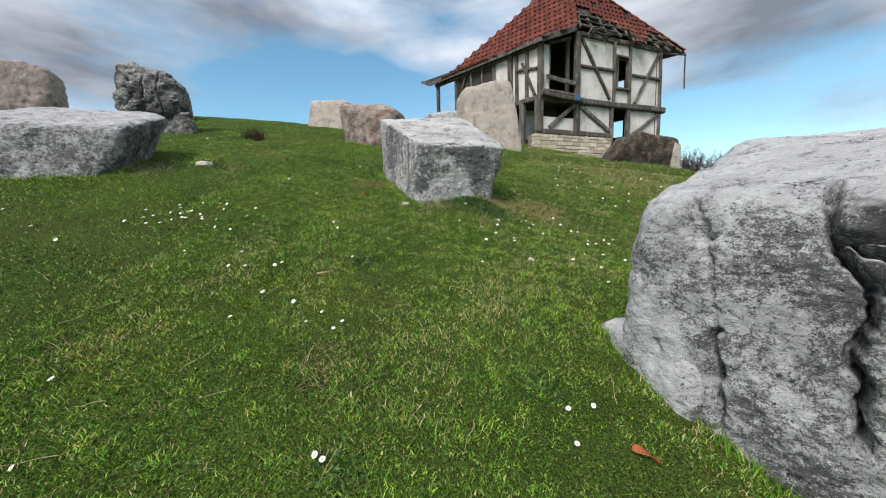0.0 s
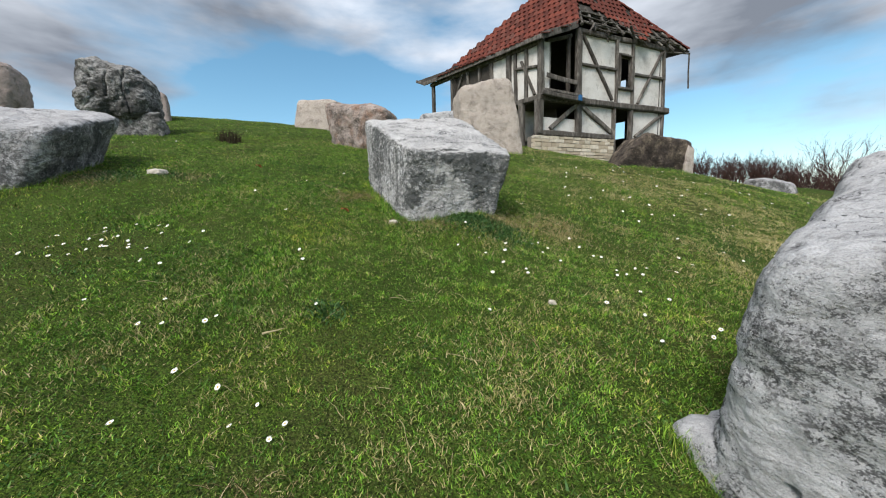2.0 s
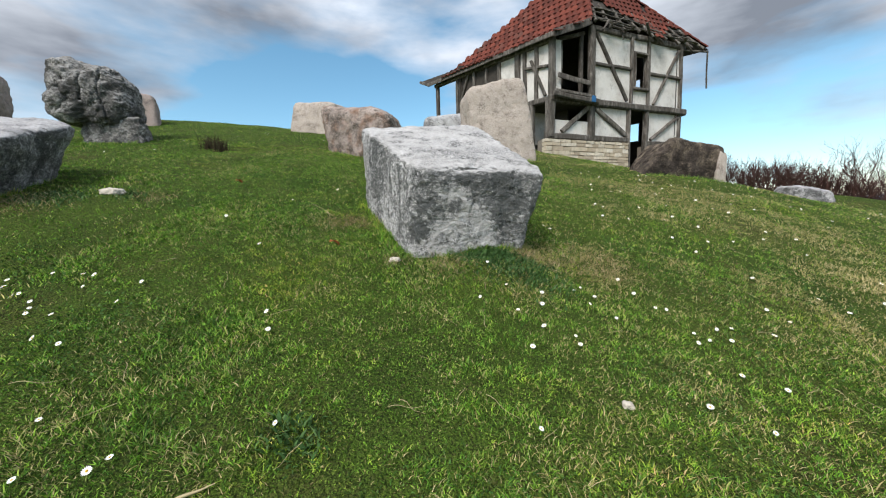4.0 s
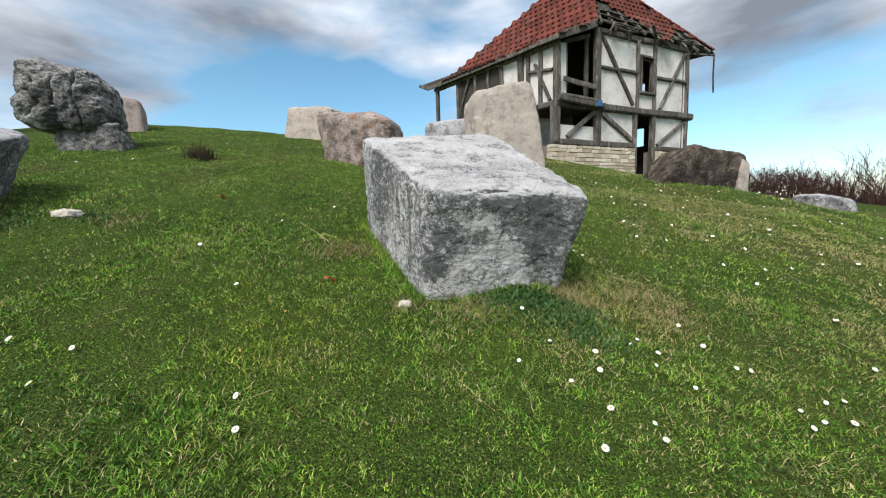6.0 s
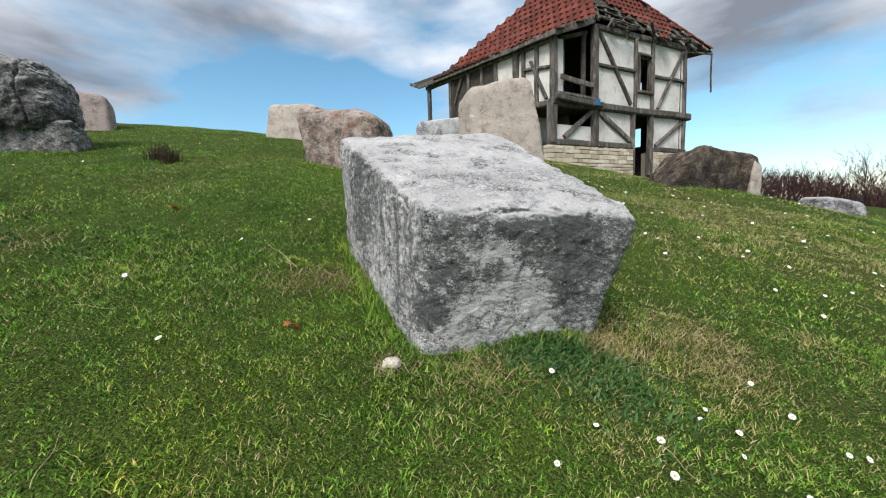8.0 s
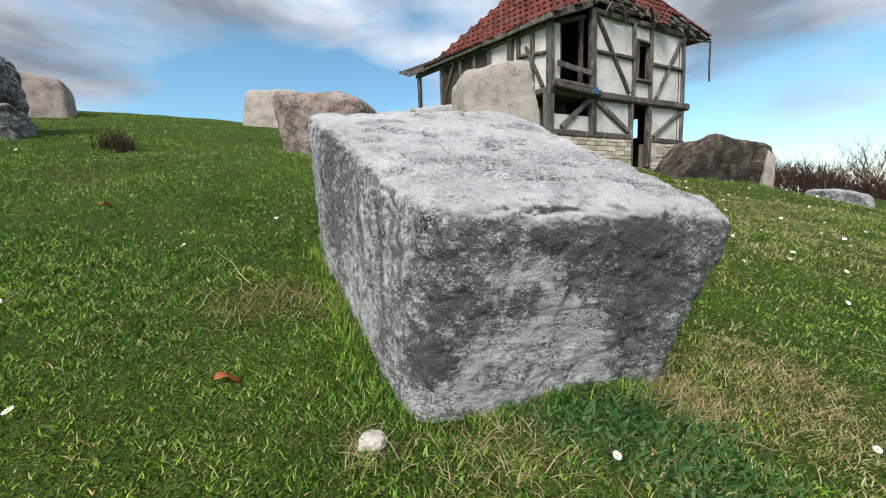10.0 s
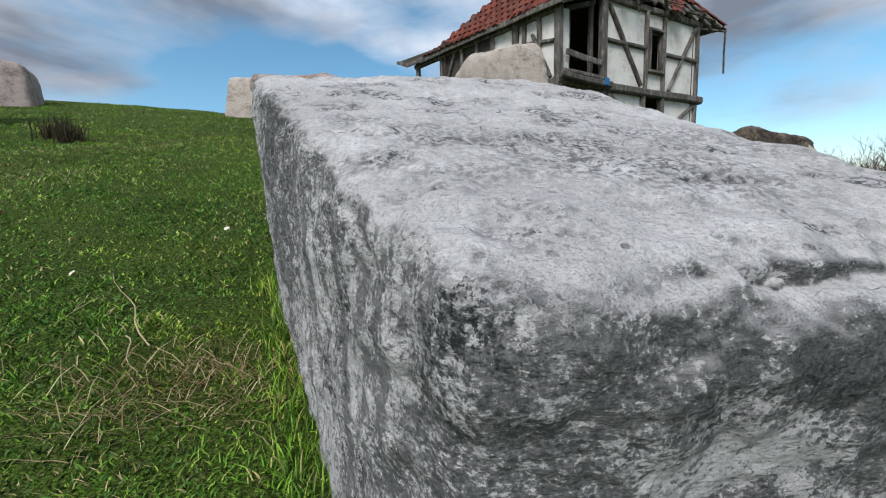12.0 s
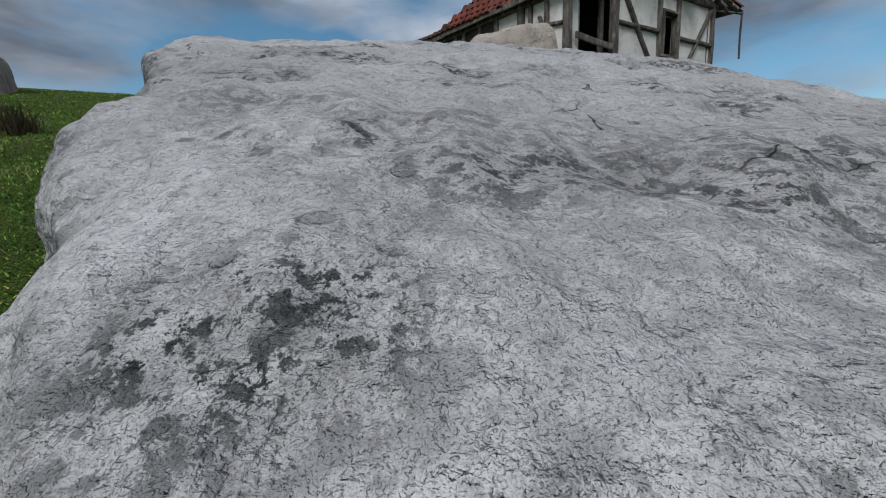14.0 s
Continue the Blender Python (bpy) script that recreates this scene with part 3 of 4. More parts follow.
boulder("tombstone", [(-4.9, 5.60, 0.40), (-3.18, 6.28, 0.50), (-3.85, 7.75, 1.2), (-5.6, 7.2, 1.2)],
        [(-4.7, 5.75, 1.60), (-2.66, 6.48, 1.57), (-3.42, 7.75, 2.03), (-5.2, 7.3, 2.17)],
        LIMESTONE, "broad grey limestone slab tombstone leaning on the slope", 100, 11, (0.05, 1.6), (0.022, 7), 3, 0.05,
        cuts=((0.016, 0.05, ((-3.9, 6.1, 1.55), (-3.95, 6.05, 1.35), (-3.85, 6.1, 1.1)), (0.35, -0.93, 0)), (0.014, 0.04, ((-3.2, 6.4, 1.5), (-3.3, 6.3, 1.3), (-3.25, 6.35, 1.15)), (0.35, -0.93, 0))))
ROUGH = boulder("tombstone", [(-6.70, 9.50, 2.72), (-5.40, 9.98, 2.74), (-5.9, 10.85, 2.75), (-7.1, 10.35, 2.75)],
                [(-6.62, 9.48, 3.86), (-5.62, 9.98, 3.70), (-6.05, 10.75, 3.75), (-6.95, 10.25, 3.92)],
                ROUGH_GREY, "dark rough upright limestone tombstone on a narrower pale foot", 90, 4.5, (0.075, 2.2), (0.035, 6), 4, 0.05,
                cuts=((0.035, 0.12, ((-6.34, 9.5, 3.52), (-6.30, 9.55, 3.44)), (0.5, -0.87, 0)), (0.018, 0.06, ((-6.1, 9.75, 3.9), (-6.05, 9.7, 3.5), (-6.1, 9.7, 3.1)), (0.5, -0.87, 0)),
                      (0.016, 0.06, ((-5.8, 9.85, 3.7), (-5.85, 9.8, 3.3), (-5.78, 9.85, 2.8)), (0.5, -0.87, 0)), (0.016, 0.05, ((-6.4, 9.6, 3.3), (-6.3, 9.65, 3.1), (-6.45, 9.6, 2.9)), (0.5, -0.87, 0))))
base = boulder("foot", [(-6.44, 9.86, 2.1), (-5.30, 10.12, 2.1), (-5.75, 10.75, 2.2), (-6.75, 10.3, 2.2)],
               [(-6.34, 9.88, 2.86), (-5.36, 10.12, 2.86), (-5.85, 10.7, 2.86), (-6.65, 10.3, 2.86)], ROUGH_GREY, "pale eroded foot of the stone", 50, 9, (0.05, 2.6), (0.03, 7), 17, 0.05)
del base["category"], base["group"]
base.parent, base.matrix_parent_inverse = ROUGH, ROUGH.matrix_basis.inverted()
boulder("tombstone", [(-9.4, 12.25, 3.1), (-7.92, 12.90, 3.1), (-8.7, 13.8, 3.2), (-9.9, 13.2, 3.2)],
        [(-9.3, 12.3, 4.52), (-7.98, 12.92, 4.36), (-8.8, 13.7, 4.4), (-9.8, 13.1, 4.52)],
        PINK, "smooth pinkish limestone tombstone block on the grass", 40, 8, (0.03, 1.5), (0.008, 8), 5)
boulder("tombstone", [(-11.8, 10.4, 2.9), (-10.75, 11.2, 2.9), (-11.3, 12.0, 3.0), (-12.4, 11.2, 3.0)],
        [(-11.65, 10.5, 4.85), (-10.68, 11.3, 4.78), (-11.2, 12.0, 4.7), (-12.2, 11.2, 4.8)],
        PINK, "brownish upright limestone tombstone with a rounded top", 48, 5, (0.08, 1.5), (0.02, 7), 6)
boulder("tombstone", [(-13.0, 9.4, 2.9), (-11.95, 10.1, 2.9), (-12.4, 10.8, 3.0), (-13.4, 10.2, 3.0)],
        [(-13.0, 9.5, 4.9), (-12.0, 10.1, 4.85), (-12.4, 10.8, 4.8), (-13.4, 10.2, 4.9)],
        ROUGH_GREY, "dark grey upright limestone tombstone", 40, 5, (0.07, 1.5), (0.02, 7), 7)
boulder("tombstone", [(0.70, 12.52, 1.95), (2.12, 12.78, 1.85), (1.95, 13.35, 2.0), (0.35, 13.1, 2.05)],
        [(0.50, 12.48, 3.72), (1.78, 12.72, 3.95), (1.60, 13.2, 3.9), (0.22, 13.0, 3.55)],
        CREAM, "cream upright limestone slab tombstone", 56, 10, (0.03, 1.6), (0.009, 8), 8, 0.05)
boulder("tombstone", [(-0.78, 13.6, 2.4), (0.55, 13.6, 2.35), (0.6, 14.4, 2.5), (-0.8, 14.4, 2.5)],
        [(-0.78, 13.6, 3.47), (0.5, 13.6, 3.47), (0.5, 14.4, 3.5), (-0.75, 14.4, 3.5)],
        PALE, "low grey limestone tombstone block", 36, 7, (0.03, 1.5), (0.01, 8), 9)
boulder("tombstone", [(-2.12, 10.85, 1.95), (-0.75, 10.35, 1.8), (-0.55, 11.4, 2.1), (-1.9, 11.9, 2.2)],
        [(-2.40, 10.98, 3.13), (-0.72, 10.42, 2.76), (-0.75, 11.3, 2.85), (-2.1, 12.0, 3.2)],
        RUSTY, "rust-stained pitted limestone tombstone with an uneven face", 72, 6, (0.045, 1.7), (0.024, 7), 10, 0.04)
boulder("tombstone", [(-4.62, 13.6, 2.9), (-3.3, 13.6, 2.75), (-3.2, 14.5, 2.9), (-4.6, 14.5, 3.0)],
        [(-4.45, 13.65, 4.12), (-3.2, 13.65, 4.02), (-3.1, 14.5, 4.05), (-4.4, 14.5, 4.15)],
        CREAM, "pale limestone block tombstone with a broken lower corner", 36, 12, (0.03, 1.5), (0.01, 8), 11)
WEDGE = boulder("tombstone", [(3.85, 12.0, 1.40), (5.68, 12.36, 1.15), (5.75, 13.3, 1.3), (4.0, 13.2, 1.5)],
        [(4.72, 12.3, 2.32), (5.74, 12.42, 2.10), (5.65, 13.2, 2.15), (4.5, 13.1, 2.3)],
        BROWN, "dark brown wedge-shaped tombstone with a pale end", 64, 18, (0.05, 1.8), (0.02, 7), 12, 0.04)
end = boulder("end_face", [(5.42, 12.24, 1.0), (5.76, 12.33, 0.95), (5.85, 13.3, 1.2), (5.6, 13.3, 1.2)],
              [(5.60, 12.33, 2.07), (5.80, 12.40, 2.00), (5.80, 13.2, 2.06), (5.6, 13.2, 2.08)], CREAM, "pale bare end of the dark stone", 30, 8, (0.03, 1.8), (0.012, 8), 16)
del end["category"], end["group"]
end.parent, end.matrix_parent_inverse = WEDGE, WEDGE.matrix_basis.inverted()
boulder("tombstone", [(8.25, 14.2, 0.72), (9.40, 14.2, 0.55), (9.5, 15.0, 0.6), (8.3, 15.0, 0.75)],
        [(8.30, 14.25, 1.38), (9.32, 14.25, 1.20), (9.4, 15.0, 1.22), (8.4, 15.0, 1.4)],
        LIMESTONE, "low grey limestone tombstone lying on the slope", 36, 6, (0.04, 1.7), (0.012, 8), 13)


# ---- house ----
FA, LA = radians(29), radians(142)
FO = Vector((4.65, 17.9, 0))
FU, FN = Vector((math.cos(FA), math.sin(FA), 0)), Vector((math.sin(FA), -math.cos(FA), 0))
LO = FO - 1.9 * FU
LU = Vector((math.cos(LA), math.sin(LA), 0))
LN = Vector((math.cos(LA + math.pi / 2), math.sin(LA + math.pi / 2), 0))
house = new("house")
house.location = (FO.x, FO.y, 2.3)
bpy.context.view_layer.update()
tagged(house, "derelict half-timbered house with a broken red tiled roof", "house")


def fp(u, z, out=0.0):
    return FO + FU * u + FN * out + Vector((0, 0, z))


def lp(s, z, out=0.0):
    return LO + LU * s + LN * out + Vector((0, 0, z))


def panel(name, at, rects, thick, material, label="", parent=None):
    """A wall of rectangles (a0, a1, z0, z1) in the plane of at, its face 4 cm behind the timbers."""
    bm = bmesh.new()
    for a0, a1, z0, z1 in rects:
        p = [at(a, z, o) for o in (-0.04, -0.04 - thick) for a, z in ((a0, z0), (a1, z0), (a1, z1), (a0, z1))]
        v = [bm.verts.new(q) for q in p]
        for f in ((0, 1, 2, 3), (7, 6, 5, 4), (0, 4, 5, 1), (1, 5, 6, 2), (2, 6, 7, 3), (3, 7, 4, 0)):
            bm.faces.new([v[i] for i in f])
    bmesh.ops.recalc_face_normals(bm, faces=bm.faces)
    return part(name, bm, material, parent or house, label)


# front: plaster panels, leaving the window, the door and the open bay
for r in ((-0.1, 1.75, 4.7, 7.15), (1.75, 2.5, 6.55, 7.1), (1.75, 2.5, 4.7, 5.33), (2.5, 4.3, 4.7, 7.1)):
    panel("infill_panel", fp, [r], 0.14, PLASTER)
for r in ((-0.15, 1.55, 3.5, 4.6), (2.55, 4.3, 3.3, 4.6), (-1.75, -0.15, 3.5, 4.0)):
    panel("infill_panel", fp, [r], 0.14, PLASTER)
panel("infill_panel", lambda a, z, o: fp(a, z, o - 1.2), [(-1.7, -0.2, 3.4, 4.55)], 0.14, PLASTER)


def fbeam(u0, z0, u1, z1, w=0.11, d=0.12, out=0.0):
    return beam("timber", house, fp(u0, z0, out), fp(u1, z1, out), w, d, out=FN)


def lbeam(a0, z0, a1, z1, w=0.13, d=0.12, out=0.0):
    return beam("timber", house, lp(a0, z0, out), lp(a1, z1, out), w, d, out=LN)


fbeam(-0.17, 3.45, -0.17, 7.2, 0.24, 0.2)
fbeam(4.28, 3.3, 4.28, 7.1, 0.12)
fbeam(-2.0, 4.64, 4.5, 4.64, 0.24, 0.24, 0.03)
fbeam(-2.1, 3.42, 1.55, 3.42, 0.20, 0.2)
fbeam(2.5, 3.35, 4.32, 3.35, 0.18, 0.2)
fbeam(-0.2, 7.17, 4.45, 7.12, 0.18)
fbeam(1.70, 4.75, 1.70, 7.1)
fbeam(2.55, 4.75, 2.55, 7.05)
fbeam(-0.05, 6.0, 1.7, 6.0, 0.10)
fbeam(2.6, 5.94, 4.25, 5.92, 0.10)
fbeam(0.02, 7.05, 1.5, 4.85, 0.11)
fbeam(2.85, 4.82, 4.15, 6.95, 0.10)
fbeam(1.76, 6.58, 2.5, 6.55, 0.09, 0.2)
fbeam(1.72, 5.33, 2.5, 5.33, 0.10, 0.2)
fbeam(1.80, 5.35, 1.80, 6.55, 0.07, 0.2)
fbeam(2.45, 5.35, 2.45, 6.55, 0.07, 0.2)
fbeam(1.58, 2.45, 1.58, 4.55, 0.10, 0.2)
fbeam(2.48, 2.45, 2.48, 4.55, 0.16, 0.2)
fbeam(0.0, 4.5, 1.5, 3.6, 0.16)
fbeam(2.75, 3.5, 4.2, 4.45, 0.12)
fbeam(-1.45, 3.6, -0.3, 4.5, 0.16)
# open bay: corner post, door frame, railing and sagging floor edge
fbeam(-1.86, 4.6, -1.86, 6.6, 0.22, 0.2)
fbeam(-1.95, 3.4, -1.92, 4.6, 0.30, 0.25)
fbeam(-1.38, 4.75, -1.36, 6.65, 0.12, 0.14, -0.2)
fbeam(-0.48, 4.75, -0.46, 7.0, 0.14, 0.14, -0.2)
fbeam(-1.45, 6.70, -0.35, 7.05, 0.12, 0.14, -0.2)
fbeam(-1.65, 5.42, -0.3, 5.28, 0.16, 0.05, 0.08)
fbeam(-1.95, 4.86, -0.25, 4.76, 0.10, 0.10, 0.25)
fbeam(-2.0, 4.72, -0.15, 4.60, 0.16, 0.14, 0.30)
panel("infill_panel", fp, [(-1.8, -1.45, 4.75, 6.6)], 0.1, PLASTER)
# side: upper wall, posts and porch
# third panel is a near-black sheet standing in for the open gallery's shade
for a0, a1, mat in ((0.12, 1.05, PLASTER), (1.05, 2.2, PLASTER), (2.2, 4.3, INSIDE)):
    panel("infill_panel", lp, [(a0, a1, 4.75, 6.55)], 0.12, mat)
# recessed porch wall, its shade put into the near-black colour
panel("infill_panel", lambda a, z, o: lp(a, z, o - 1.3), [(0.1, 4.3, 2.5, 4.6)], 0.12, INSIDE)
lbeam(-0.1, 4.64, 4.5, 4.66, 0.20, 0.2)
lbeam(-0.1, 6.55, 5.7, 6.60, 0.16, 0.18)
for a in (0.55, 1.02, 1.32, 2.15, 2.75, 3.4):
    lbeam(a, 4.7, a, 6.55, 0.13 if a != 1.32 else 0.2)
lbeam(0.1, 5.75, 1.0, 5.9, 0.09)
lbeam(0.2, 4.8, 0.75, 6.1, 0.09)
lbeam(4.35, 2.6, 4.35, 6.6, 0.13)
lbeam(3.7, 6.5, 4.3, 5.2, 0.10)
lbeam(5.55, 2.6, 5.57, 6.7, 0.16, 0.16)
for a in (0.75, 2.2, 3.6):
    lbeam(a, 2.5, a, 4.6, 0.22, 0.22)
# hidden walls and floors that close the rooms


def rp(s, z, out=0.0):
    return fp(4.3, z) + LU * s - LN * out


def bp(s, z, out=0.0):
    return lp(4.3, z) + FU * s - FN * out


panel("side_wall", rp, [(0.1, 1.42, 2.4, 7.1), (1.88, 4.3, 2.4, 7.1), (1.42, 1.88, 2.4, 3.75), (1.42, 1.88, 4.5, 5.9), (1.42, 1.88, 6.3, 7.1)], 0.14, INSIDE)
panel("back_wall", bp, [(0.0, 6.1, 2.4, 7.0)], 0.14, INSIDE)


def slab(name, z, thick, grow, material):
    bm = bmesh.new()
    c = [LO, FO + 4.25 * FU, FO + 4.25 * FU + 4.25 * LU, LO + 4.25 * LU]
    mid = sum(c, Vector()) / 4
    v = [bm.verts.new(mid + (p - mid) * grow + Vector((0, 0, zz))) for zz in (z, z - thick) for p in c]
    for f in ((0, 1, 2, 3), (7, 6, 5, 4), (0, 4, 5, 1), (1, 5, 6, 2), (2, 6, 7, 3), (3, 7, 4, 0)):
        bm.faces.new([v[i] for i in f])
    bmesh.ops.recalc_face_normals(bm, faces=bm.faces)
    return part(name, bm, material, house)


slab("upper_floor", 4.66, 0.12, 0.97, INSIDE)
slab("earth_floor", 2.42, 0.5, 0.95, MORTAR)
bmc = bmesh.new()
add_box(bmc, Matrix.Translation(fp(-0.42, 4.64, 0.40)) @ Matrix.Rotation(FA, 4, 'Z'), 0.16, 0.04, 0.20, 0.02, RB)
part("cloth", bmc, BLUE, house, "scrap of blue cloth")

# roof: bell-cast skirt and steep pyramid; the front slope has lost much of its cover
APEX = Vector((4.46, 19.92, 10.62))
EA, EB, EL = fp(-0.43, 7.24, 0.22), fp(5.45, 7.06, 0.25), lp(6.55, 6.98, 0.2)
SC, SK = lp(-0.25, 6.58, 0.25), lp(5.05, 7.24, -0.6)


def sheet(name, pts, thick, material, label=""):
    bm = bmesh.new()
    n = (Vector(pts[1]) - Vector(pts[0])).cross(Vector(pts[2]) - Vector(pts[0])).normalized()
    if n.z < 0:
        n = -n
    a = [bm.verts.new(Vector(p)) for p in pts]
    b = [bm.verts.new(Vector(p) - n * thick) for p in pts]
    bm.faces.new(a)
    bm.faces.new(b[::-1])
    for i in range(len(a)):
        j = (i + 1) % len(a)
        bm.faces.new((a[i], b[i], b[j], a[j]))
    bmesh.ops.recalc_face_normals(bm, faces=bm.faces)
    return part(name, bm, material, house, label)


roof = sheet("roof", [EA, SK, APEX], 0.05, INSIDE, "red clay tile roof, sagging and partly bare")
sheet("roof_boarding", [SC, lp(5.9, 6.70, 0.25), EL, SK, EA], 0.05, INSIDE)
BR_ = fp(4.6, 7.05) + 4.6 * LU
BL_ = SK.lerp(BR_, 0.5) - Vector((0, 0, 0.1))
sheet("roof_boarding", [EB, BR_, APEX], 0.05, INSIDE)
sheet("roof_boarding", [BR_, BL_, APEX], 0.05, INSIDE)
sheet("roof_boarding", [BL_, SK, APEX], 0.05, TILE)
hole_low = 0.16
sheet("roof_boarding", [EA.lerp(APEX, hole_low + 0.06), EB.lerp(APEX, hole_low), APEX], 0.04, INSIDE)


def tile_mesh():
    """One pantile: 0.22 wide, 0.36 long, humped, its lower end proud."""
    bm = bmesh.new()
    prof = [(-0.11, 0.0), (-0.055, 0.035), (0.0, 0.045), (0.055, 0.03), (0.11, 0.0)]
    lo = [bm.verts.new((x, -0.18, z + 0.035)) for x, z in prof]
    hi = [bm.verts.new((x, 0.18, z + 0.008)) for x, z in prof]
    un = [bm.verts.new((x, -0.18, z + 0.012)) for x, z in prof]
    for i in range(4):
        bm.faces.new((lo[i], lo[i + 1], hi[i + 1], hi[i]))
        bm.faces.new((un[i], un[i + 1], lo[i + 1], lo[i]))
    me = bpy.data.meshes.new("tile")
    bm.to_mesh(me)
    bm.free()
    me.materials.append(TILE)
    return me


TILE_ME = tile_mesh()
RT = random.Random(11)


def tile_spots(a, b, top, keep):
    """Poses of the tiles on the triangle a, b, top; keep(s, t) says which have stayed."""
    up = top - a.lerp(b, 0.5)
    if (b - a).cross(up).z < 0:
        a, b = b, a
    ax = (b - a).normalized()
    nz = ax.cross(up).normalized()
    uy = nz.cross(ax).normalized()
    height = (top - a).dot(uy)
    foot = (top - a).dot(ax)
    out, row, v = [], 0, 0.12
    while v < height - 0.1:
        f = v / height
        lo, hi = foot * f, (b - a).length + (foot - (b - a).length) * f
        u = lo + 0.05
        while u < hi:
            if keep((u - lo) / max(0.1, hi - lo), f):
                p = a + ax * u + uy * v + nz * (0.012 + 0.012 * math.sin(u * 1.3 + v))
                m = Matrix((ax, uy, nz)).transposed().to_4x4()
                out.append(Matrix.Translation(p) @ m @ pose(0, 0, 0, RT.uniform(-2, 2), RT.uniform(-3, 3), RT.uniform(-2.5, 2.5)))
            u += 0.215
        v += 0.30
        row += 1
    return out


spots = tile_spots(EA, SK, APEX, lambda s, t: True)
skirt = []
for row in range(4):
    t = (row + 0.4) / 4
    p, q = SC.lerp(EA, t), lp(5.2, 6.66, 0.25).lerp(SK, t)
    p, q = q, p
    ax = (q - p).normalized()
    nz = ax.cross(EA - SC).normalized()
    uy = nz.cross(ax)
    u = 0.1
    while u < (q - p).length:
        if RT.random() > (0.10 if row else 0.35):
            skirt.append(Matrix.Translation(p + ax * u + nz * 0.015) @ Matrix((ax, uy, nz)).transposed().to_4x4() @ pose(0, 0, 0, RT.uniform(-3, 3), RT.uniform(-3, 3), RT.uniform(-4, 4)))
        u += 0.215
front = tile_spots(EA, EB, APEX, lambda s, t: t > 0.17 + 0.10 * math.sin(s * 9) + (0.07 if s < 0.5 else -0.06) and RT.random() > 0.05)
spots = skirt + spots + front
for i, m in enumerate(spots):
    if i < 300:
        ob = new("tile", TILE_ME)
        ob.parent = roof
        ob.matrix_basis = m
base_v = [v.co.copy() for v in TILE_ME.vertices]
base_f = [tuple(p.vertices) for p in TILE_ME.polygons]
tv, tf = [], []
for m in spots[300:]:
    k = len(tv)
    tv += [m @ v for v in base_v]
    tf += [tuple(i + k for i in f) for f in base_f]
rest = raw("tiles", tv, tf, TILE)
rest.parent, rest.matrix_parent_inverse = house, house.matrix_basis.inverted()
rest["kind"] = "stuff"


def ridge(p, q, n):
    for i in range(n):
        c = p.lerp(q, (i + 0.5) / n)
        ax = (q - p).normalized()
        side = ax.cross(Vector((0, 0, 1))).normalized()
        up = side.cross(ax)
        bm = bmesh.new()
        L = (q - p).length / n * 0.56
        rr = []
        for e, r in ((-L, 0.105), (L, 0.085)):
            rr.append([bm.verts.new(c + ax * e + side * (r * math.cos(a)) + up * (r * math.sin(a) + 0.0)) for a in [math.pi * k / 6 for k in range(7)]])
        for k in range(6):
            bm.faces.new((rr[0][k], rr[0][k + 1], rr[1][k + 1], rr[1][k]))
        part("ridge_tile", bm, TILE, house)


ridge(EA.lerp(APEX, 0.05), APEX, 11)
ridge(EB.lerp(APEX, 0.02), APEX, 15)
# bare rafters, battens and splintered ends along the front eave
for k in range(9):
    s = 0.03 + k * 0.115
    p = EA.lerp(EB, s)
    beam("rafter", house, p + Vector((0, 0, RB.uniform(-0.12, 0.04))), p.lerp(APEX, 0.30) + FU * RB.uniform(-0.1, 0.1), 0.09, 0.10, out=FN)
for t in (0.03, 0.075, 0.12, 0.17, 0.21):
    for s0, s1 in ((0.0, 0.5), (0.46, 0.99)):
        if RB.random() < 0.88:
            a, b = EA.lerp(APEX, t), EB.lerp(APEX, t)
            beam("batten", house, a.lerp(b, s0) + Vector((0, 0, RB.uniform(-0.04, 0.09))), a.lerp(b, s1 - RB.uniform(0, 0.12)) + Vector((0, 0, RB.uniform(-0.10, 0.09))), 0.07, 0.04, wear=0.03)
for k in range(12):
    p = EA.lerp(EB, RB.uniform(0.04, 0.8)) + Vector((0, 0, RB.uniform(-0.02, 0.25)))
    d = (FU * RB.uniform(-0.6, 0.6) + FN * RB.uniform(0.0, 0.25) + Vector((0, 0, RB.uniform(-0.35, 0.2)))).normalized() * RB.uniform(0.25, 0.6)
    beam("splinter", house, p, p + d, 0.09, 0.03, wear=0.02)
beam("eave_board", house, EA, SC, 0.05, 0.22, wear=0.02)
beam("eave_board", house, SC, lp(5.9, 6.66, 0.27), 0.05, 0.15, wear=0.02)
beam("eave_board", house, lp(5.9, 6.66, 0.27), EL, 0.05, 0.12)
beam("eave_pole", house, fp(4.2, 6.98), fp(5.5, 7.0, 0.2), 0.06, 0.06)
beam("hanging_rod", house, fp(5.48, 7.0, 0.2), fp(5.5, 5.60, 0.2), 0.05, 0.05)

# foundation of coursed stones
fnd = panel("foundation", fp, [(-2.15, 1.52, 2.0, 3.32), (2.55, 4.32, 2.0, 3.28)], 0.35, MORTAR, "footing of rough yellowish stone courses")
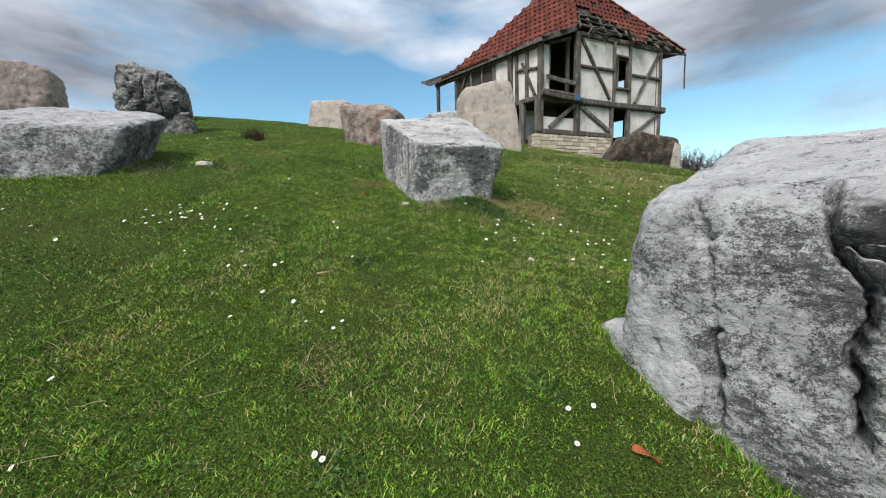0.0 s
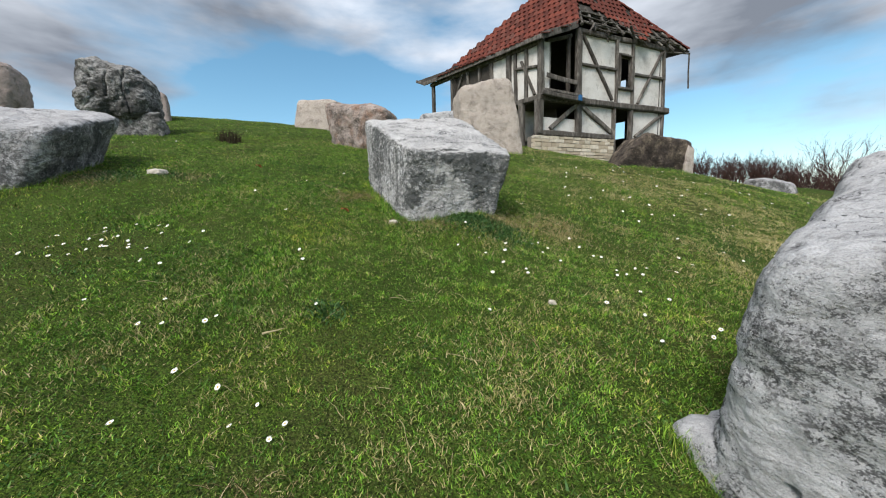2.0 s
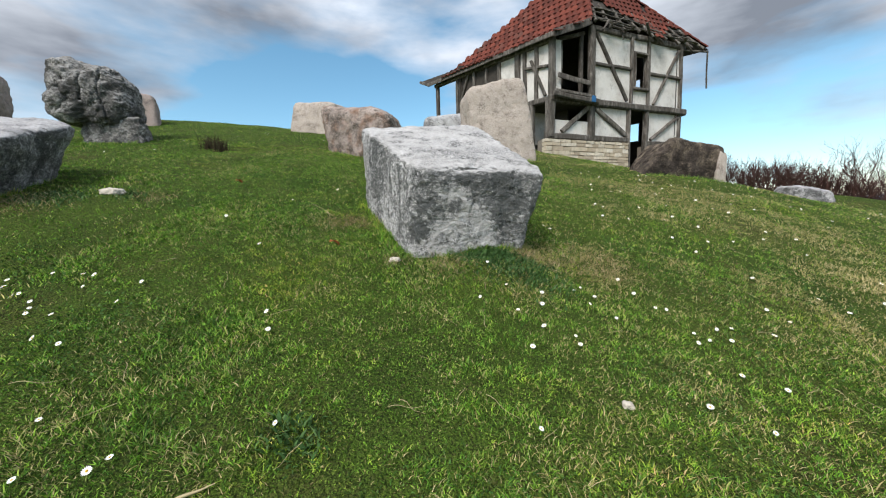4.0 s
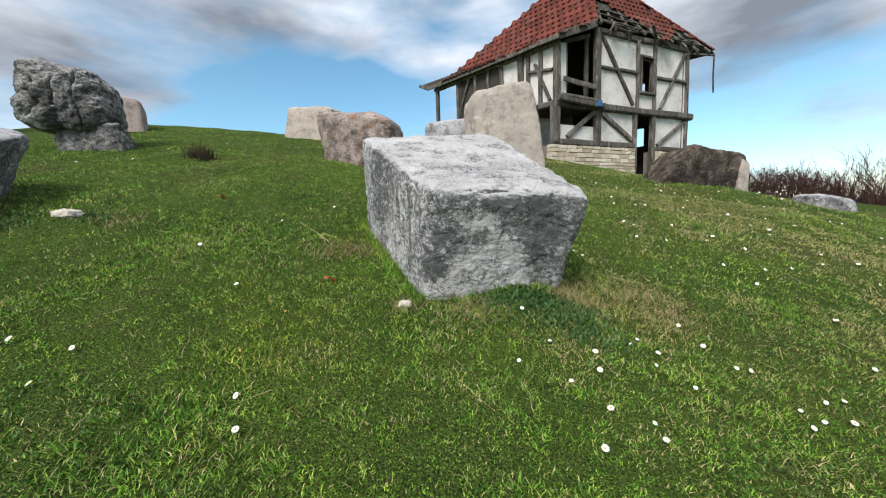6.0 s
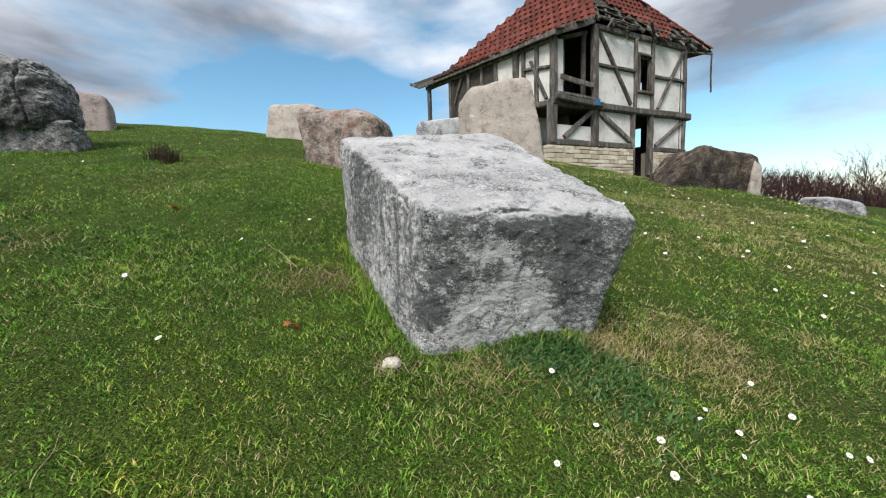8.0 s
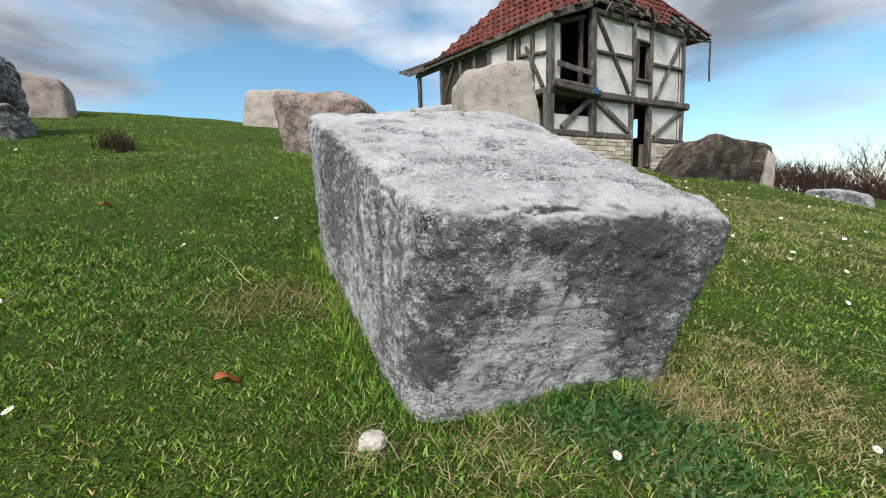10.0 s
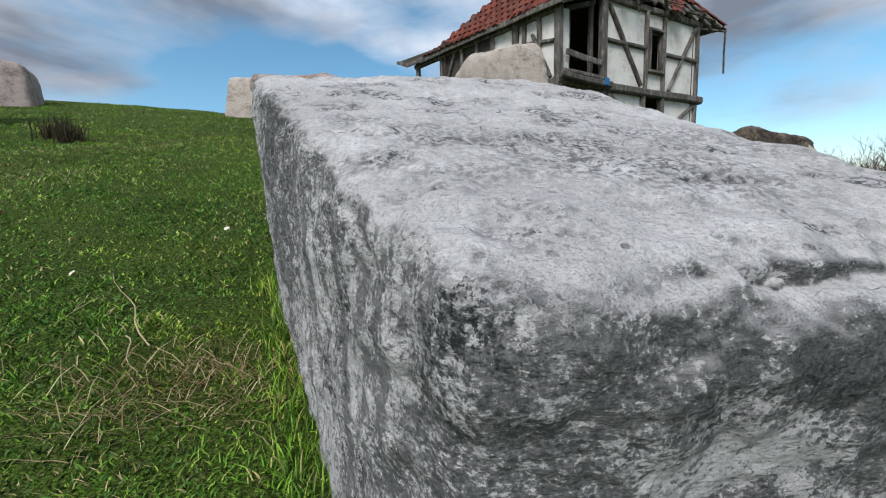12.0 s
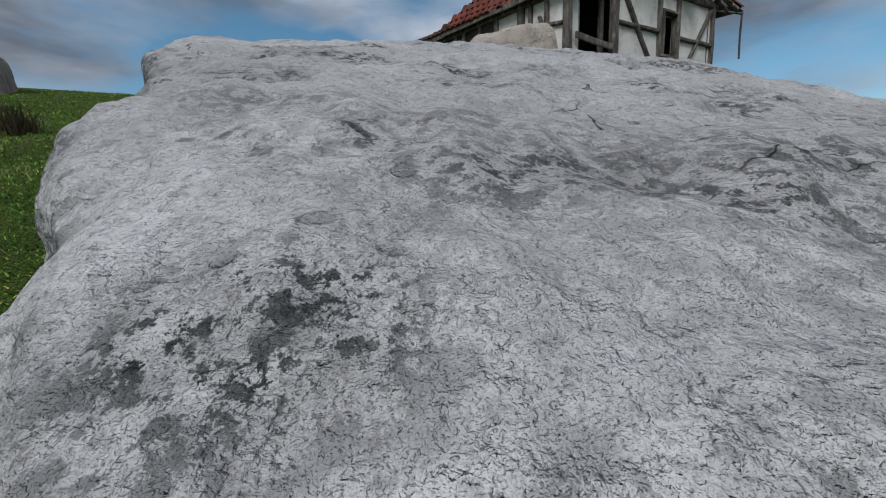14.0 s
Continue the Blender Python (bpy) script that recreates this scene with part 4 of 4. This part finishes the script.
for a0, a1, top in ((-2.2, 1.52, 3.34), (2.56, 4.34, 3.26)):
    z = 2.1
    while z < top - 0.06:
        h = min(RB.uniform(0.10, 0.16), top - z)
        u = a0
        while u < a1 - 0.05:
            w = min(RB.uniform(0.16, 0.48), a1 - u)
            bm = bmesh.new()
            add_box(bm, Matrix.Translation(fp(u + w / 2, z + h / 2, 0.02)) @ Matrix.Rotation(FA, 4, 'Z'), w - 0.018, 0.20, h - 0.016, 0.011, RB)
            bmesh.ops.recalc_face_normals(bm, faces=bm.faces)
            part("stone", bm, BLOCK, fnd)
            u += w
        z += h


# ---- hedge and bare trees ----
def twigs(name, stems, label, category, kind=""):
    """Thin three-sided branches: each stem is a list of (point, radius)."""
    v, f = [], []
    for st in stems:
        k = len(v)
        for p, r in st:
            for a in (0.3, 2.4, 4.5):
                v.append((p[0] + r * math.cos(a), p[1] + r * math.sin(a), p[2]))
        for i in range(len(st) - 1):
            for j in range(3):
                f.append((k + i * 3 + j, k + i * 3 + (j + 1) % 3, k + i * 3 + 3 + (j + 1) % 3, k + i * 3 + 3 + j))
    return tagged(raw(name, v, f, TWIG), label, category, kind=kind)


RH = random.Random(21)


def grow(p, d, length, r, depth, out):
    st, q, w = [], Vector(p), Vector(d)
    for i in range(5):
        st.append((q.copy(), r * (1 - 0.16 * i)))
        w = (w + Vector((RH.uniform(-.28, .28), RH.uniform(-.28, .28), RH.uniform(-.12, .2)))).normalized()
        q += w * length / 4
        if depth and i:
            for _ in range(RH.choice((1, 1, 2))):
                e = (w + Vector((RH.uniform(-.9, .9), RH.uniform(-.9, .9), RH.uniform(-.2, .7)))).normalized()
                grow(q, e, length * RH.uniform(0.4, 0.65), r * 0.5, depth - 1, out)
    out.append(st)


stems = []
for k in range(620):
    s = RH.random()
    x, y = 6.6 + 9.5 * s + RH.uniform(-0.7, 0.7), 16.2 + 3.0 * s + RH.uniform(-0.9, 0.9)
    grow((x, y, ground(x, y) - 0.05), (RH.uniform(-.5, .5), RH.uniform(-.5, .5), 1), RH.uniform(0.35, 0.85) * (0.62 + 0.25 * s), 0.016, 2, stems)
twigs("hedge", stems, "leafless reddish-brown thicket along the slope", "hedge", "stuff")
for x, y, h in ((18.6, 19.4, 1.9), (20.2, 18.6, 2.2), (14.4, 19.0, 1.5)):
    stems = []
    for _ in range(7):
        grow((x + RH.uniform(-.3, .3), y + RH.uniform(-.3, .3), ground(x, y) - 0.1), (RH.uniform(-.5, .5), RH.uniform(-.5, .5), 1), h * RH.uniform(.7, 1.1), 0.035, 3, stems)
    tagged(twigs("bare_tree", stems, "leafless shrubby tree against the sky", "tree"), group="bare trees")


# ---- grass ----
RG = np.random.RandomState(3)
gx, gy = np.arange(-10, 10.01, 0.1), np.arange(3, 20.01, 0.1)
GZ = np.array([[ground(x, y) for x in gx] for y in gy])


def heights(x, y):
    i, j = np.clip((x + 10) / 0.1, 0, len(gx) - 1.01), np.clip((y - 3) / 0.1, 0, len(gy) - 1.01)
    a, b = i.astype(int), j.astype(int)
    s, t = i - a, j - b
    return (GZ[b, a] * (1 - s) + GZ[b, a + 1] * s) * (1 - t) + (GZ[b + 1, a] * (1 - s) + GZ[b + 1, a + 1] * s) * t


def wave(x, y, f, seed):
    r = np.random.RandomState(seed)
    out = 0
    for k in range(7):
        a, p = r.uniform(0, 6.28), r.uniform(0, 6.28)
        g = f * r.uniform(0.5, 2.0)
        out = out + np.sin(g * (x * np.cos(a) + y * np.sin(a)) + p)
    return out / 7


def blades(name, x, y, length, width, lean, material, label):
    n = len(x)
    z = heights(x, y) - 0.006
    a, b = RG.uniform(0, 6.283, n), RG.uniform(0, 6.283, n)
    hx, hy = np.cos(a) * width / 2, np.sin(a) * width / 2
    dx, dy = np.cos(b) * lean * length, np.sin(b) * lean * length
    rise = length * np.sqrt(np.maximum(0.05, 1 - lean ** 2))
    P = np.empty((n, 5, 3))
    P[:, 0] = np.stack([x - hx, y - hy, z], 1)
    P[:, 1] = np.stack([x + hx, y + hy, z], 1)
    P[:, 2] = np.stack([x + dx * .4 + hx * .8, y + dy * .4 + hy * .8, z + rise * .62], 1)
    P[:, 3] = np.stack([x + dx * .4 - hx * .8, y + dy * .4 - hy * .8, z + rise * .62], 1)
    P[:, 4] = np.stack([x + dx, y + dy, z + rise], 1)
    me = bpy.data.meshes.new(name)
    k = np.arange(n)[:, None] * 5
    loops = np.concatenate([k + 0, k + 1, k + 2, k + 3, k + 3, k + 2, k + 4], 1).ravel()
    me.vertices.add(n * 5)
    me.vertices.foreach_set("co", P.ravel())
    me.loops.add(len(loops))
    me.loops.foreach_set("vertex_index", loops.astype(np.int32))
    me.polygons.add(n * 2)
    me.polygons.foreach_set("loop_start", np.stack([np.arange(n) * 7, np.arange(n) * 7 + 4], 1).ravel().astype(np.int32))
    me.polygons.foreach_set("loop_total", np.tile([4, 3], n).astype(np.int32))
    me.update(calc_edges=True)
    me.materials.append(material)
    return tagged(new(name, me), label, "grass", kind="stuff")


def area(x0, x1, y0, y1, n):
    return RG.uniform(x0, x1, n), RG.uniform(y0, y1, n)


def dryness(x, y):
    d = wave(x, y, 2.2, 8) + 0.8 * wave(x, y, 8, 9) + 0.16 * np.clip(x - 0.9, -2, 3)
    for cx, cy, r, k in ((1.62, 7.2, 0.3, 0.25), (1.95, 7.4, 0.5, 0.25), (3.3, 10.2, 0.9, 0.8), (2.5, 8.9, 0.6, 0.45), (4.5, 11.0, 0.9, 0.5), (2.0, 5.9, 0.5, 0.3), (-2.2, 7.0, 0.4, 0.4), (-0.3, 7.1, 0.35, 0.35)):
        d = d + k * np.exp(-((x - cx) ** 2 + (1.6 * (y - cy)) ** 2) / r ** 2)
    return d


gz_x, gz_y, gz_l, gz_w = [], [], [], []
for x0, x1, y0, y1, n, wd in ((-1.0, 3.2, 3.5, 6.0, 260000, 0.0040), (-1.6, 3.4, 6.0, 7.6, 160000, 0.0040), (-4, 5.5, 7.5, 11, 170000, 0.0060), (-9, 9.5, 11, 19, 90000, 0.012), (-5.5, -1.0, 3.8, 7.6, 60000, 0.0055), (3.3, 6.5, 4.5, 8, 40000, 0.0055), (-9, -3.9, 7.4, 11.1, 45000, 0.008), (5.4, 9.5, 7.0, 11.1, 40000, 0.007), (-10, 10, 3.0, 19.5, 60000, 0.010)):
    x, y = area(x0, x1, y0, y1, n)
    keep = wave(x, y, 26, 30) + 0.8 * wave(x, y, 70, 31) + RG.uniform(-0.1, 1.3, n) > 0
    x, y = x[keep], y[keep]
    n = len(x)
    tall = 0.021 + 0.012 * wave(x, y, 5, 4) + 0.016 * wave(x, y, 30, 5)
    gz_x.append(x), gz_y.append(y), gz_l.append(np.clip(tall, 0.012, 0.05) * RG.uniform(0.6, 1.6, n)), gz_w.append(np.full(n, wd) * RG.uniform(.7, 1.3, n))
X, Y, Ln, Wd = map(np.concatenate, (gz_x, gz_y, gz_l, gz_w))
dry = dryness(X, Y) + RG.normal(0, 0.48, len(X)) > 0.68
G = ~dry
blades("grass", X[G], Y[G], Ln[G], Wd[G], RG.uniform(0.50, 0.985, G.sum()), GRASS, "short green spring grass")
blades("dry_grass", X[dry], Y[dry], Ln[dry] * 1.3, Wd[dry] * 0.8, RG.uniform(0.5, 0.98, dry.sum()), STRAW, "straw-coloured dry grass")


def along(p, q, n, off):
    t = RG.rand(n)
    return p[0] + (q[0] - p[0]) * t + RG.normal(off[0], 0.035, n), p[1] + (q[1] - p[1]) * t + RG.normal(off[1], 0.035, n)


fx, fy = [], []
for p, q, n, off in (((0.40, 6.95), (-0.25, 8.0), 1300, (-0.05, -0.04)), ((0.42, 6.95), (1.25, 7.15), 1100, (0.02, -0.04)), ((1.95, 5.1), (2.8, 4.1), 2400, (-0.06, -0.06)),
                     ((-4.6, 5.85), (-2.9, 6.35), 1200, (0, -0.04)), ((-2.9, 6.4), (-3.8, 7.7), 800, (0.04, 0)), ((0.6, 12.5), (2.1, 12.75), 700, (0, -0.04)), ((3.9, 12.0), (5.7, 12.35), 900, (0, -0.05)),
                     ((-2.2, 10.8), (-0.7, 10.3), 700, (0, -0.04)), ((-6.3, 9.6), (-5.4, 10.1), 600, (0, -0.04))):
    x, y = along(p, q, n, off)
    fx.append(x), fy.append(y)
X, Y = np.concatenate(fx), np.concatenate(fy)
blades("long_grass", X, Y, RG.uniform(0.03, 0.095, len(X)), RG.uniform(0.002, 0.004, len(X)), RG.uniform(0.2, 0.85, len(X)), GRASS, "longer grass round the foot of the stones")
x, y = np.concatenate([RG.normal(1.42, 0.10, 700), RG.normal(1.72, 0.22, 700)]), np.concatenate([RG.normal(7.12, 0.07, 700), RG.normal(7.26, 0.14, 700)])
blades("dead_grass", x, y, RG.uniform(0.03, 0.08, 1400), np.full(1400, 0.0024), RG.uniform(0.6, 0.98, 1400), RUSSET, "matted dead grass beside the stone")
x, y = np.concatenate([RG.normal(-3.9, 0.07, 160), RG.normal(-3.62, 0.05, 120)]), np.concatenate([RG.normal(10.05, 0.07, 160), RG.normal(9.95, 0.05, 120)])
blades("rush_tuft", x, y, RG.uniform(0.10, 0.32, 280), np.full(280, 0.009), RG.uniform(0.1, 0.6, 280), HUMUS, "dark tuft of dead rushes")
# dark broad-leaved weeds by the stone and in rosettes
spots_ = ((1.05, 6.96, 0.11, 1500), (1.28, 6.90, 0.13, 1500), (0.93, 6.93, 0.07, 300), (0.37, 5.48, 0.06, 260), (0.78, 4.16, 0.05, 200), (1.55, 4.67, 0.06, 200), (-2.72, 6.95, 0.16, 700), (-2.3, 7.25, 0.09, 200))
x, y = np.concatenate([RG.normal(c[0], c[2], c[3]) for c in spots_]), np.concatenate([RG.normal(c[1], c[2] * 0.8, c[3]) for c in spots_])
blades("weeds", x, y, RG.uniform(0.025, 0.055, len(x)), RG.uniform(0.007, 0.014, len(x)), RG.uniform(0.5, 0.95, len(x)), WEED, "low dark green broad-leaved weeds")
# tangled old grass beside the stone's flank and on worn spots
spots_ = ((-0.16, 7.40, 0.10, 500), (-0.35, 7.30, 0.10, 260), (0.36, 6.80, 0.06, 200), (-2.8, 6.75, 0.20, 700), (-0.6, 4.4, 0.12, 120), (0.55, 4.55, 0.12, 160), (1.55, 5.35, 0.15, 200), (-2.06, 7.27, 0.15, 300), (0.9, 6.75, 0.10, 160), (1.9, 7.35, 0.22, 700), (3.3, 10.2, 0.55, 1200), (0.75, 6.84, 0.10, 300), (1.25, 7.06, 0.06, 300))
x, y = np.concatenate([RG.normal(c[0], c[2], c[3]) for c in spots_]), np.concatenate([RG.normal(c[1], c[2] * 0.7, c[3]) for c in spots_])
blades("tangled_grass", x, y, RG.uniform(0.05, 0.13, len(x)), RG.uniform(0.0018, 0.003, len(x)), RG.uniform(0.75, 0.99, len(x)), RUSSET, "flattened straw-brown old grass")
# broad leaves of clover in patches
n = 90000
x, y = area(-2.0, 3.6, 3.5, 8.6, n)
w = wave(x, y, 3.0, 15) + 0.6 * wave(x, y, 8.0, 16) + 1.2 * np.exp(-((x - 1.14) ** 2 + (y - 6.98) ** 2) / 0.03) > 0.12
blades("clover", x[w], y[w], RG.uniform(0.014, 0.030, w.sum()), RG.uniform(0.006, 0.011, w.sum()), RG.uniform(0.55, 0.93, w.sum()), CLOVER, "low clover leaves among the grass")


# ---- daisies ----
def daisy_meshes():
    petals, centre, stalk = bmesh.new(), bmesh.new(), bmesh.new()
    for k in range(15):
        a = 2 * math.pi * k / 15
        m = Matrix.Rotation(a, 4, 'Z')
        q = [(0.003, -0.0009, 0.030), (0.011, -0.0022, 0.0315), (0.0145, 0, 0.0325), (0.011, 0.0022, 0.0315), (0.003, 0.0009, 0.030)]
        petals.faces.new([petals.verts.new(m @ Vector(p)) for p in q])
    bmesh.ops.create_uvsphere(centre, u_segments=8, v_segments=4, radius=0.0042, matrix=Matrix.Translation((0, 0, 0.031)) @ Matrix.Diagonal((1, 1, 0.6, 1)))
    bmesh.ops.create_cone(stalk, segments=5, radius1=0.001, radius2=0.0008, depth=0.034, matrix=Matrix.Translation((0, 0, 0.014)))
    return petals, centre, stalk


def daisy():
    d = new("daisy")
    pb, cb, sb = daisy_meshes()
    part("petals", pb, PETAL, d)
    part("centre", cb, YOLK, d, "yellow centre")
    part("stalk", sb, STALK, d)
    return tagged(d, "small white daisy in the grass", "daisy", "daisies")


RD = random.Random(9)
first = daisy()
places = [(-0.5, 4.21), (-0.25, 3.93), (0.72, 4.17), (0.69, 4.19), (1.65, 4.55), (1.75, 4.59), (1.65, 4.41), (-0.09, 4.73), (0.3, 4.82), (0.15, 4.96), (-0.06, 4.97), (0.49, 4.87), (0.46, 4.81), (0.34, 4.93), (-0.18, 5.26), (-0.15, 5.3),
          (-0.35, 5.19), (-0.44, 5.16), (0.29, 5.52), (-0.5, 5.35), (-0.86, 5.24), (-1.78, 5.12), (-2.15, 5.21), (-0.82, 5.64), (-0.95, 5.65), (-1.21, 6.1), (-0.94, 6.13), (1.95, 5.94), (2.26, 6.25), (2.12, 5.6), (-2.65, 5.37), (-2.47, 5.54), (-0.03, 5.94), (-0.11, 6.07), (-0.62, 6.73)]
places += [(0.99, 6.53), (1.26, 6.16), (1.35, 6.35), (1.66, 6.93), (1.15, 6.66), (1.21, 6.46), (1.37, 6.68), (1.36, 6.57), (1.61, 6.86), (1.73, 6.84), (1.67, 6.73), (1.5, 6.34), (2.11, 6.84), (2.17, 6.84), (1.8, 6.62), (2.19, 6.5), (2.04, 6.99), (1.54, 7.92), (1.59, 7.85), (2.26, 8.49), (2.51, 8.51), (3.07, 7.43), (2.99, 8.7), (2.889, 9.895)]
for cx, cy, r, n in ((-1.38, 5.76, 0.16, 22), (-0.9, 5.9, 0.4, 3), (2.6, 6.8, 0.7, 9), (3.5, 9.5, 1.2, 30), (4.4, 11.3, 1.2, 30), (-5.0, 9.2, 0.7, 12), (-3.5, 11.5, 1.0, 10), (2.4, 5.9, 0.4, 6), (3.4, 7.4, 1.0, 11), (-0.6, 7.6, 0.6, 3)):
    places += [(RD.gauss(cx, r), RD.gauss(cy, r)) for _ in range(n)]
for i, (x, y) in enumerate(places):
    s = RD.uniform(0.75, 1.15) * (1.25 if y > 8 else 1)
    m = pose(x, y, ground(x, y), RD.uniform(12, 50), RD.uniform(-14, 14), RD.uniform(-30, 30)) @ Matrix.Diagonal((s, s, s, 1))
    if i:
        copy_thing(first, m)
    else:
        first.matrix_basis = m


# ---- loose bits ----
def dead_leaf(x, y, size, turn):
    bm = bmesh.new()
    rows = []
    for i in range(7):
        t = i / 6
        w = size * 0.30 * math.sin(math.pi * min(1, t * 0.92 + 0.06))
        rows.append([bm.verts.new(((t - .5) * size, s * w, 0.012 + 0.012 * math.sin(t * 4 + s) + 0.010 * abs(s))) for s in (-1, -.5, 0, .5, 1)])
    for a, b in zip(rows, rows[1:]):
        for k in range(4):
            bm.faces.new((a[k], a[k + 1], b[k + 1], b[k]))
    ob = part("fallen_leaf", bm, LEAF, None, "", True)
    so = ob.modifiers.new("thick", 'SOLIDIFY')
    so.thickness = 0.0012
    ob.matrix_basis = pose(x, y, ground(x, y) + 0.008, -8, 14, turn)
    return tagged(ob, "curled orange-brown fallen leaf on the grass", "leaf", "fallen leaves")


dead_leaf(-0.15, 6.93, 0.075, 20)
dead_leaf(1.90, 4.41, 0.10, -20)
dead_leaf(-1.85, 8.1, 0.07, 60)


def stick(x, y, length, turn, r=0.004, kink=0.02):
    bm = bmesh.new()
    rings, n = [], 8
    for i in range(n + 1):
        t = i / n - 0.5
        c = Vector((t * length, kink * math.sin(i * 1.1), 0.012 + min(0.01, kink) * math.sin(i * 0.9)))
        rr = r * (1.1 - 0.8 * i / n)
        rings.append([bm.verts.new(c + Vector((0, rr * math.cos(a), rr * math.sin(a)))) for a in (0, 1.26, 2.51, 3.77, 5.03)])
    for a, b in zip(rings, rings[1:]):
        for k in range(5):
            bm.faces.new((a[k], a[(k + 1) % 5], b[(k + 1) % 5], b[k]))
    ob = part("stick", bm, DRYWOOD, None, "", True)
    slope = (ground(x + 0.1 * math.cos(radians(turn)), y + 0.1 * math.sin(radians(turn))) - ground(x, y)) / 0.1
    ob.matrix_basis = pose(x, y, ground(x, y) + 0.012, 0, -math.degrees(math.atan(slope)), turn)
    return tagged(ob, "bleached dry stalk lying in the grass", "stick", "dry stalks")


stick(0.18, 5.27, 0.10, 35, 0.006, 0.001)
stick(-0.60, 7.60, 0.50, 145, 0.0024, 0.012)
stick(-0.40, 7.40, 0.2, -40, 0.0022, 0.008)
for _ in range(110):
    stick(RD.uniform(-1.6, 3.4), RD.uniform(3.8, 8.0), RD.uniform(0.06, 0.22), RD.uniform(0, 360), 0.0013, RD.uniform(0.001, 0.006))


def rock(x, y, s, label, seed, flat=0.6):
    z = ground(x, y) - s * 0.12
    lo = [(x - s * .5, y - s * .4, z), (x + s * .5, y - s * .35, z), (x + s * .45, y + s * .4, z), (x - s * .45, y + s * .4, z)]
    hi = [(a * 0.85 + x * 0.15, b * 0.85 + y * 0.15, z + s * flat) for a, b, _ in lo]
    ob = boulder("rock", lo, hi, CHALK, label, 14, 3.5, (s * 0.10, 2.5 / s), (s * 0.03, 12 / s), seed, 0, "rock")
    ob["group"] = "small rocks"
    return ob


rock(0.36, 6.83, 0.09, "small pale rock beside the stone's foot", 31, 0.42)
rock(-2.47, 7.22, 0.20, "small flat pale rock in the grass", 32, 0.35)
rock(1.62, 5.9, 0.05, "small pale pebble in the grass", 33)
